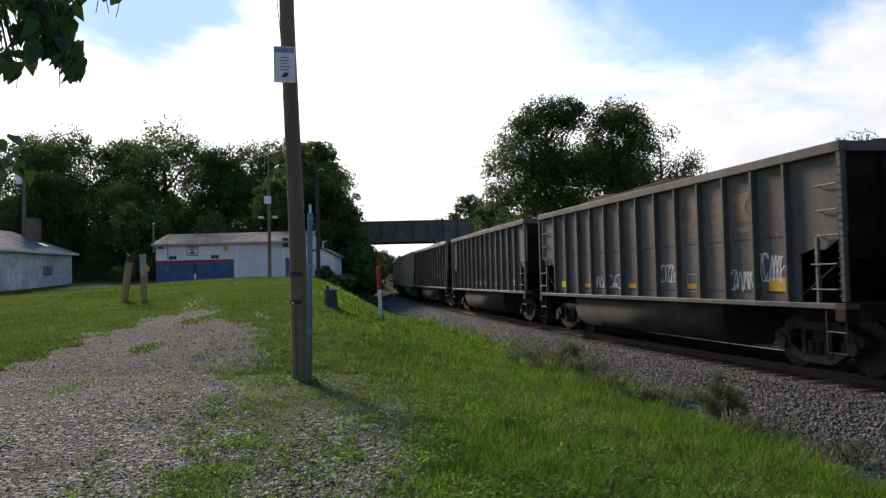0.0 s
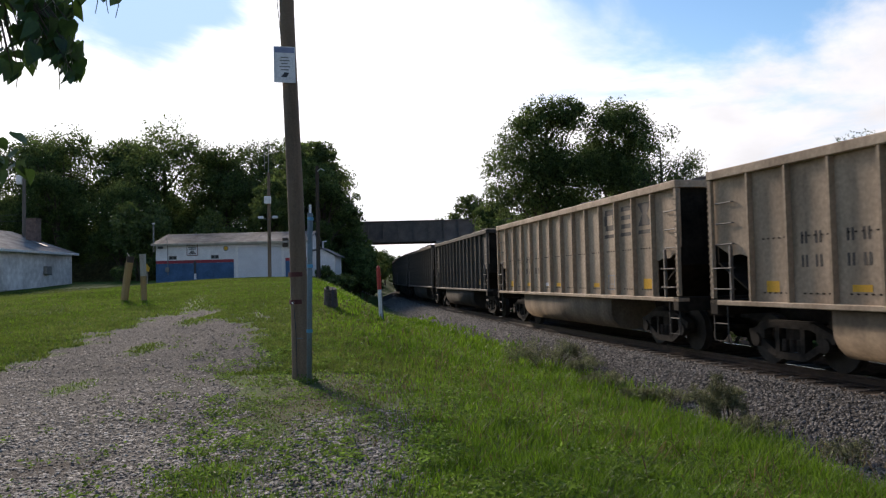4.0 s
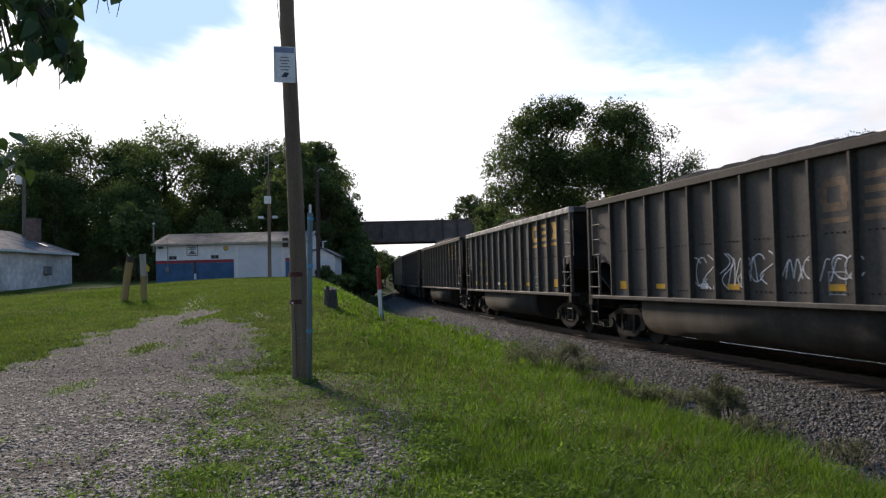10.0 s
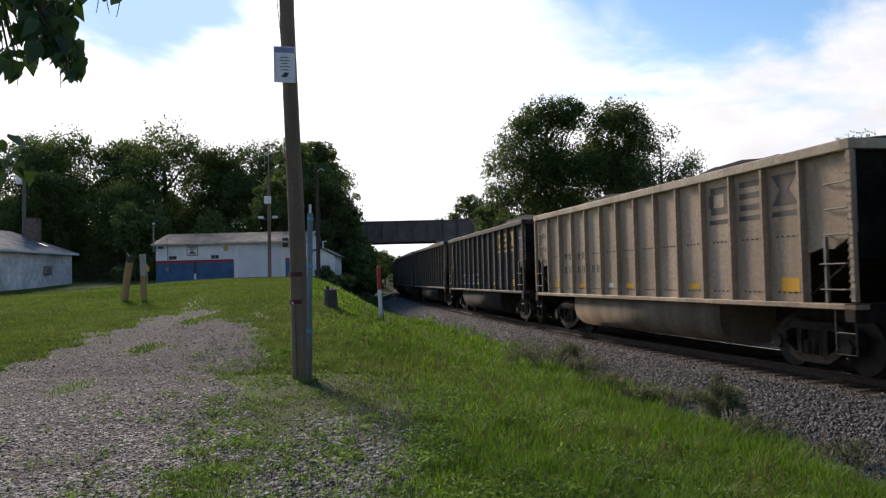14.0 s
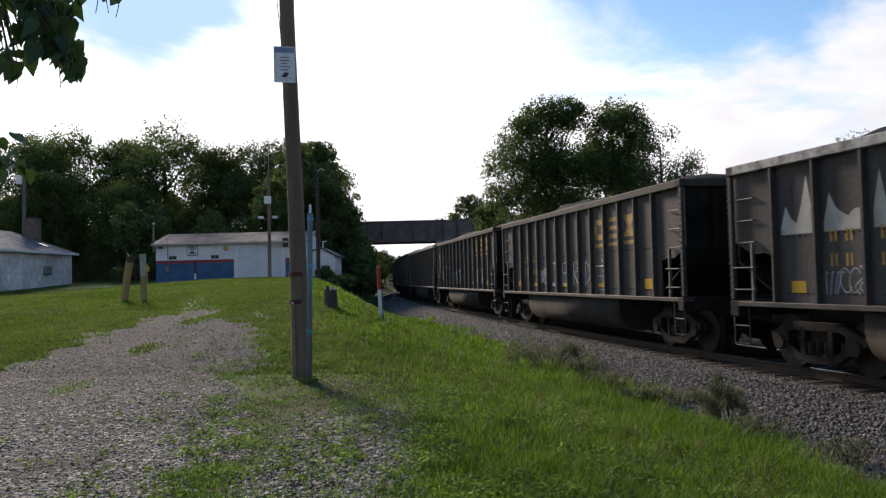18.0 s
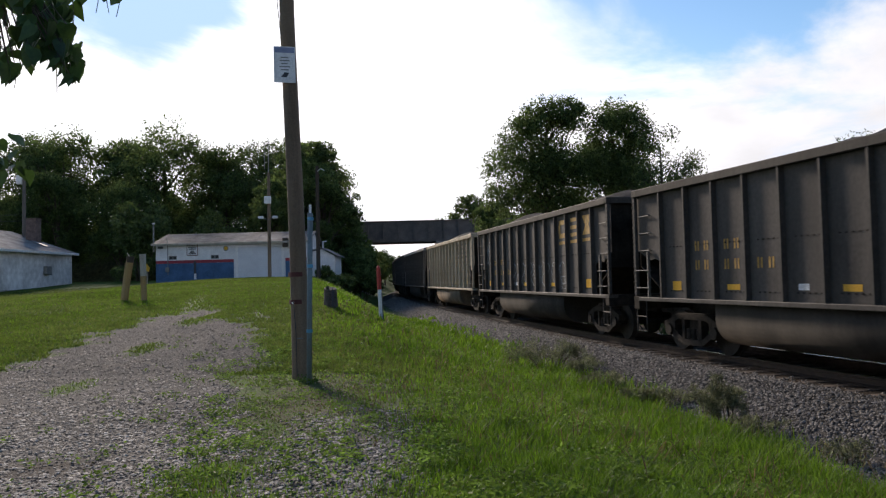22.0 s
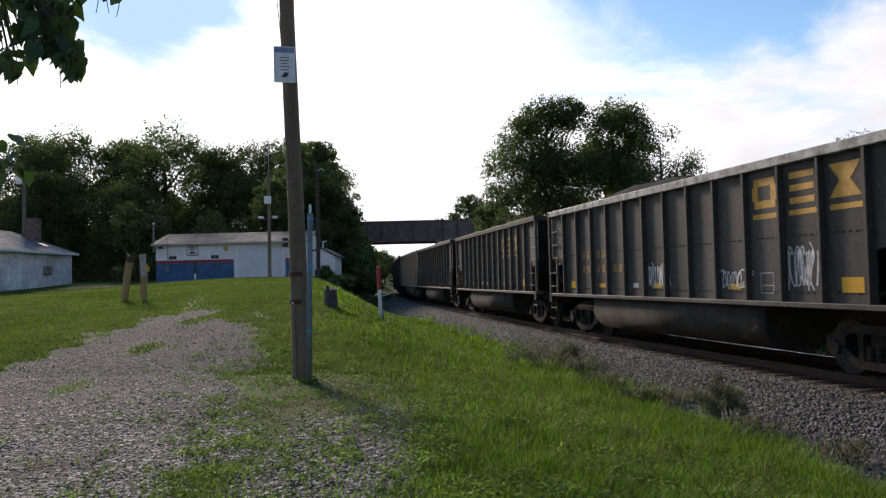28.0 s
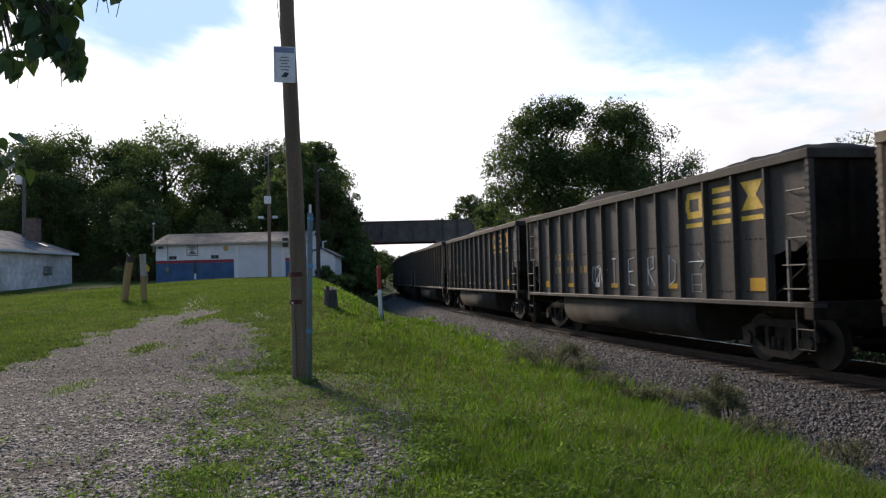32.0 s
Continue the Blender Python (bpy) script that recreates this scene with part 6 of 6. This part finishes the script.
# ---- bushes and weeds ----
def make_bushes():
    rng = random.Random(8)
    # weeds added across the line to keep the view under the cars dark
    across = []
    for k in range(15):
        p, _ = on_line(-26.0 + k * 2.7, 3.6 + 0.3 * math.sin(k * 2.2))
        across.append((p.x, p.y, 3.2, 1.25, 0.08, 1500, "leaf", "dark weeds added across the line as a backdrop"))
    for n, (x, y, w, h, leaf, cnt, mat, lab) in enumerate((*across,
            (-26.2, 65.0, 2.6, 1.6, 0.13, 2600, "leaf_light", "rounded green bush beside the garage"),
            (-8.7, 60.0, 1.8, 1.2, 0.10, 1800, "leaf_light", "small green bush by the shed"),
            (-7.4, 57.0, 2.2, 1.0, 0.10, 1600, "leaf_light", "low scrub at the top of the bank"),
            (-6.6, 66.0, 3.4, 3.0, 0.15, 3500, "leaf", "dark shrub on the bank"),
            (-8.5, 72.0, 4.2, 4.5, 0.18, 4500, "leaf", "dark shrub on the bank"),
            (-9.4, 80.0, 4.5, 5.5, 0.2, 4500, "leaf", "dark shrub on the bank"),
            (-10.0, 97.0, 4.0, 6.0, 0.22, 4500, "leaf", "dark shrub by the bridge"),
            # scrub added beyond the track to close the view under the cars
            (8.0, 45.0, 4.0, 2.6, 0.14, 2500, "leaf", "dark scrub added across the line as a backdrop"),
            (10.2, 38.0, 4.0, 2.4, 0.14, 2500, "leaf", "dark scrub added across the line as a backdrop"),
            (11.6, 31.0, 4.2, 2.4, 0.14, 2500, "leaf", "dark scrub added across the line as a backdrop"),
            (12.8, 26.0, 4.2, 2.2, 0.14, 2500, "leaf", "dark scrub added across the line as a backdrop"),
            (13.8, 21.5, 4.0, 2.2, 0.14, 2500, "leaf", "dark scrub added across the line as a backdrop"),
            (14.8, 17.0, 4.0, 2.2, 0.14, 2500, "leaf", "dark scrub added across the line as a backdrop"),
            (-27.5, 73.0, 5.5, 7.2, 0.2, 6500, "leaf_light", "tall light green shrub behind the garage"),
            (-20.0, 75.0, 6.5, 6.2, 0.2, 6500, "leaf_light", "light green shrub behind the garage"),
            (2.55, 19.6, 1.9, 0.85, 0.06, 3000, "weed", "dark tall weeds at the edge of the ballast"),
            (3.1, 18.2, 1.3, 0.5, 0.055, 1300, "weed", "dark tall weeds at the edge of the ballast"),
            (4.2, 12.0, 1.15, 0.85, 0.055, 2400, "weed", "dark tall weeds at the edge of the ballast"),
            (4.3, 10.9, 1.0, 0.4, 0.05, 700, "weed", "low weeds at the edge of the ballast"),
            (3.7, 14.4, 1.2, 0.38, 0.065, 1300, "weed", "low weeds at the edge of the ballast"),
            (3.4, 16.4, 1.3, 0.36, 0.065, 1300, "weed", "low weeds at the edge of the ballast"),
            (4.75, 9.6, 0.9, 0.35, 0.055, 450, "weed", "low weeds at the edge of the ballast"))):
        lobes = [((rng.uniform(-0.3, 0.3) * w, rng.uniform(-0.3, 0.3) * w, h * rng.uniform(0.35, 0.6)), (w * 0.28, w * 0.28, h * rng.uniform(0.33, 0.45))) for _ in range(6)]
        t = thing("bush" if mat != "weed" else "weed_clump", pose(x, y, ground_z(x, y)), lab, "bush" if mat != "weed" else "weeds", "bank shrubs" if "bank" in lab else "")
        for c, r in lobes:
            bm = bmesh.new()
            tube(bm, [(c[0] * 0.3, c[1] * 0.3, -0.1), (c[0] * 0.7, c[1] * 0.7, c[2] * 0.6), c], 0.012 * w, 5, 0.004 * w)
            part("stem", bm, M["bark"], t)
        piece("foliage", leaf_cloud("foliage", crown_points(lobes, cnt, 90 + n, 0.2), leaf, M[mat], 90 + n, 0.0, 0.42 if mat != "weed" else 0.07, 0.0 if mat != "weed" else 0.9), t, pose(0, 0, 0))


make_bushes()


# ---- turf and loose stone ----
def grass_cover():
    r = np.random.RandomState(5)

    def zone(n, y0, y1, spread):
        """Places that thin out with the distance from the drive's mouth."""
        y = y0 * (y1 / y0) ** r.uniform(0, 1, n)
        x = y * r.uniform(-spread, spread, n)
        return x, y
    xa, ya = zone(330000, 4.2, 46.0, 0.66)
    d, _ = line_offset(xa, ya)
    g = gravel_mask(xa, ya)
    patch = np.array([noise.noise(Vector((a * 0.55, b * 0.55, 0.0))) for a, b in zip(xa[::1], ya[::1])])
    worn = np.exp(-(((xa + 1.9) / 2.3) ** 2 + ((ya - 11.5) / 5.5) ** 2)) + 0.8 * np.exp(-(((xa + 3.6) / 1.6) ** 2 + ((ya - 22) / 5) ** 2))
    keep = (d > bed_edge(ya) - 0.6 * patch + 0.35 * r.normal(size=len(g)) * 0.6) & (g * 1.3 + patch * 0.4 < r.uniform(0.15, 0.8, len(g)))
    keep &= r.uniform(0, 1, len(g)) > 0.5 * worn * (0.7 + 2.2 * patch)
    xa, ya, d, patch, worn = (v[keep] for v in (xa, ya, d, patch, worn))
    n = len(xa)
    z = height(xa, ya)
    lush = smooth((10.2 - d) / 3.0) * smooth((d - 2.6) / 0.8)
    tuft = np.array([noise.noise(Vector((a * 2.3, b * 2.3, 7.0))) for a, b in zip(xa, ya)])
    tall = 0.036 + 0.085 * lush * (1 + 1.1 * tuft) + 0.12 * smooth((bed_edge(ya) + 2.2 - d) / 2.0) + 0.03 * np.clip(patch + 0.2, 0, 1) + 0.03 * smooth((8 - ya) / 3)
    tall *= r.uniform(0.55, 1.35, n) * (1 - 0.35 * np.clip(worn, 0, 1))
    width = (0.0024 + 0.00034 * ya + 0.0009 * np.maximum(0, ya - 14)) * r.uniform(0.6, 1.3, n)
    a = r.uniform(0, 2 * math.pi, n)
    bend = r.uniform(0.25, 0.9, n) * tall
    dirx, diry = np.cos(a), np.sin(a)
    px, py = -diry * width, dirx * width
    base = np.stack([xa, ya, z - 0.01], 1)
    mid = base + np.stack([dirx * bend * 0.35, diry * bend * 0.35, tall * 0.6], 1)
    tip = base + np.stack([dirx * bend, diry * bend, tall], 1)
    off = np.stack([px, py, np.zeros(n)], 1)
    verts = np.stack([base - off, base + off, mid + off * 0.75, mid - off * 0.75, tip], 1).reshape(-1, 3)
    dry = r.uniform(0, 1, n) < np.clip(0.03 + 0.34 * worn + 0.08 * (patch < -0.15) * (ya < 16), 0, 0.6)
    for name, sel, mat, lab in (("grass", ~dry, "grass", "bright green grass on the bank and lawn"), ("dry_grass", dry, "drygrass", "dry straw-coloured grass among the green")):
        k = np.nonzero(sel)[0]
        v = verts.reshape(-1, 5, 3)[k].reshape(-1, 3)
        i = np.arange(len(k)) * 5
        idx = np.stack([i, i + 1, i + 2, i, i + 2, i + 3, i + 3, i + 2, i + 4], 1).ravel()
        tagged(new(name, raw_mesh(name, v, 3, idx, M[mat])), lab, "grass", kind="stuff")
    # short turf farther up the lawn
    m = 130000
    fy = 13.0 * (58.0 / 13.0) ** r.uniform(0, 1, m)
    fx = fy * r.uniform(-0.62, 0.06, m)
    ok = (gravel_mask(fx, fy) < r.uniform(0.1, 0.5, m)) & (line_offset(fx, fy)[0] > 5.5) & (fx > -31.0)
    fx, fy = fx[ok], fy[ok]
    m = len(fx)
    root = np.stack([fx, fy, height(fx, fy) - 0.005], 1)
    wide = np.stack([(0.006 + 0.0006 * fy) * r.uniform(0.6, 1.3, m), r.normal(size=m) * 0.006, np.zeros(m)], 1)
    tip = np.stack([r.normal(size=m) * 0.03, r.normal(size=m) * 0.03, r.uniform(0.03, 0.075, m)], 1)
    v = np.stack([root - wide, root + wide, root + tip], 1).reshape(-1, 3)
    tagged(new("lawn_turf", raw_mesh("lawn_turf", v, 3, np.arange(m * 3), M["turf"])), "short mown green turf on the rise", "grass", kind="stuff")
    # pale seed stalks standing over the bank
    m = 700
    ys = 7.0 * (30.0 / 7.0) ** r.uniform(0, 1, m)
    px, py, pa = (np.interp(20.0 - ys * 1.0, LINE_S, v) for v in (LINE_X, LINE_Y, LINE_A))
    off = r.uniform(3.4, 7.5, m)
    xs, ys = px + off * np.sin(pa), py - off * np.cos(pa)
    root = np.stack([xs, ys, height(xs, ys)], 1)
    lean = np.stack([r.normal(size=m) * 0.12, r.normal(size=m) * 0.08, r.uniform(0.14, 0.28, m)], 1)
    wide = np.stack([np.full(m, 0.0035), np.full(m, 0.001), np.zeros(m)], 1)
    v = np.stack([root - wide, root + wide, root + lean + wide * 1.3, root + lean - wide * 1.3], 1).reshape(-1, 3)
    tagged(new("seed_stalks", raw_mesh("seed_stalks", v, 4, np.arange(m * 4), M["drygrass"])), "pale dry seed stalks in the tall grass", "grass", kind="stuff")
    # broad-leaved weeds along the drive's edge and in patches on the bank
    pts = []
    by = 5.0 * (22.0 / 5.0) ** r.uniform(0, 1, 2600)
    bx = by * r.uniform(-0.05, 0.5, 2600)
    from_line = line_offset(bx, by)[0]
    for cx, cy, cz, o in zip(bx, by, height(bx, by), from_line):
        if not 3.6 < o < 9.5 or noise.noise(Vector((cx * 0.9, cy * 0.9, 4.0))) < -0.05:
            continue
        m = r.randint(8, 26)
        pts.append(np.stack([cx + r.normal(size=m) * 0.08, cy + r.normal(size=m) * 0.08, cz + r.uniform(0.03, 0.15, m)], 1))
    cy = 5.0 + 12.0 * r.uniform(0, 1, 1100) ** 1.4
    cx = -1.6 + r.normal(size=1100) * 0.95 - 0.14 * (cy - 5)
    for px, py, pz in zip(cx, cy, height(cx, cy)):
        if noise.noise(Vector((px * 1.4, py * 1.4, 9.0))) < -0.12:
            continue
        m = r.randint(6, 26)
        pts.append(np.stack([px + r.normal(size=m) * 0.06, py + r.normal(size=m) * 0.06, pz + r.uniform(0.01, 0.08, m)], 1))
    # bare earth and dead leaves between them
    by = 5.5 + 11.0 * r.uniform(0, 1, 1100) ** 1.3
    bx = -1.3 + r.normal(size=1100) * 1.0 - 0.1 * (by - 5)
    litter = np.stack([bx, by, height(bx, by) + r.uniform(0.004, 0.015, 1100)], 1)
    tagged(new("leaf_litter", leaf_cloud("leaf_litter", litter, 0.02, M["litter"], 31, 0.97)), "brown dead leaves on worn earth round the pole", "leaf litter", kind="stuff")
    tagged(new("clover", leaf_cloud("clover", np.concatenate(pts), 0.022, M["clover"], 3, 0.5)), "low green weeds along the gravel edge", "weeds", kind="stuff")


def stones(name, xs, ys, zs, size, mat, label, seed, flat=0.6):
    r = np.random.RandomState(seed)
    n = len(xs)
    shape = np.array([(1, 0, -0.3), (0, 1, -0.3), (-1, 0, -0.3), (0, -1, -0.3), (0.1, -0.45, 0.7), (-0.1, 0.4, 0.75)], float)
    v = shape[None] * r.uniform(0.55, 1.25, (n, 6, 3))
    v[:, 4, 2] += r.uniform(-0.35, 0.3, n); v[:, 5, 2] += r.uniform(-0.35, 0.3, n)
    v *= (size * r.uniform(0.6, 1.5, n))[:, None, None] * np.array([1.0, 0.85, flat])
    a = r.uniform(0, 2 * math.pi, n)
    c, s = np.cos(a)[:, None], np.sin(a)[:, None]
    x, y = v[:, :, 0] * c - v[:, :, 1] * s, v[:, :, 0] * s + v[:, :, 1] * c
    v = np.stack([x + xs[:, None], y + ys[:, None], v[:, :, 2] + zs[:, None]], 2).reshape(-1, 3)
    f = np.array([(0, 1, 5), (1, 2, 5), (2, 3, 4), (3, 0, 4), (0, 5, 4), (2, 4, 5)])
    idx = (f[None] + (np.arange(n) * 6)[:, None, None]).ravel()
    tagged(new(name, raw_mesh(name, v, 3, idx, mat)), label, "gravel", kind="stuff")


def loose_stone():
    r = np.random.RandomState(9)
    n = 85000
    y = 4.2 * (24.0 / 4.2) ** r.uniform(0, 1, n)
    x = y * r.uniform(-0.85, 0.1, n)
    g = gravel_mask(x, y) * r.uniform(0.6, 1.1, n)
    k = (g > 0.35 - 0.2 * r.uniform(0, 1, n) ** 3) & (x < 0.8) & (r.uniform(0, 1, n) > 0.75 * stain_mask(x, y))
    x, y = x[k], y[k]
    stones("drive_gravel", x, y, height(x, y) + 0.004, 0.0165 + 0.0006 * y, M["gravel"], "loose grey gravel on the worn drive", 2, 0.38)
    pick = r.uniform(0, 1, len(x)) < 0.2 * smooth((17 - y) / 9)
    x, y = x[pick] + 0.02, y[pick] + 0.02
    stones("pale_stones", x, y, height(x, y) + 0.008, 0.026, M["palegravel"], "larger pale flat stones strewn over the drive", 12, 0.3)
    n = 140000
    # ballast shoulders: along the line and across it
    u = r.uniform(0, 1, n)
    s = 16.0 - 78.0 * u ** 1.5
    o = -r.uniform(0.95, 5.2, n)
    px, py, pa = (np.interp(s, LINE_S, v) for v in (LINE_X, LINE_Y, LINE_A))
    x, y = px - o * np.sin(pa), py + o * np.cos(pa)
    near = line_offset(x, y)[0]
    k = (np.abs(near) > 1.45 + 0.2 * r.uniform(-1, 1, n)) | (r.uniform(0, 1, n) < 0.06)
    k &= near < bed_edge(y) + 0.3 * r.normal(size=n)
    x, y = x[k], y[k]
    stones("ballast", x, y, height(x, y) + 0.02, 0.019 + 0.0006 * np.maximum(y, 0), M["ballast"], "crushed grey stone ballast beside the rails", 4)


grass_cover()
loose_stone()


motions()
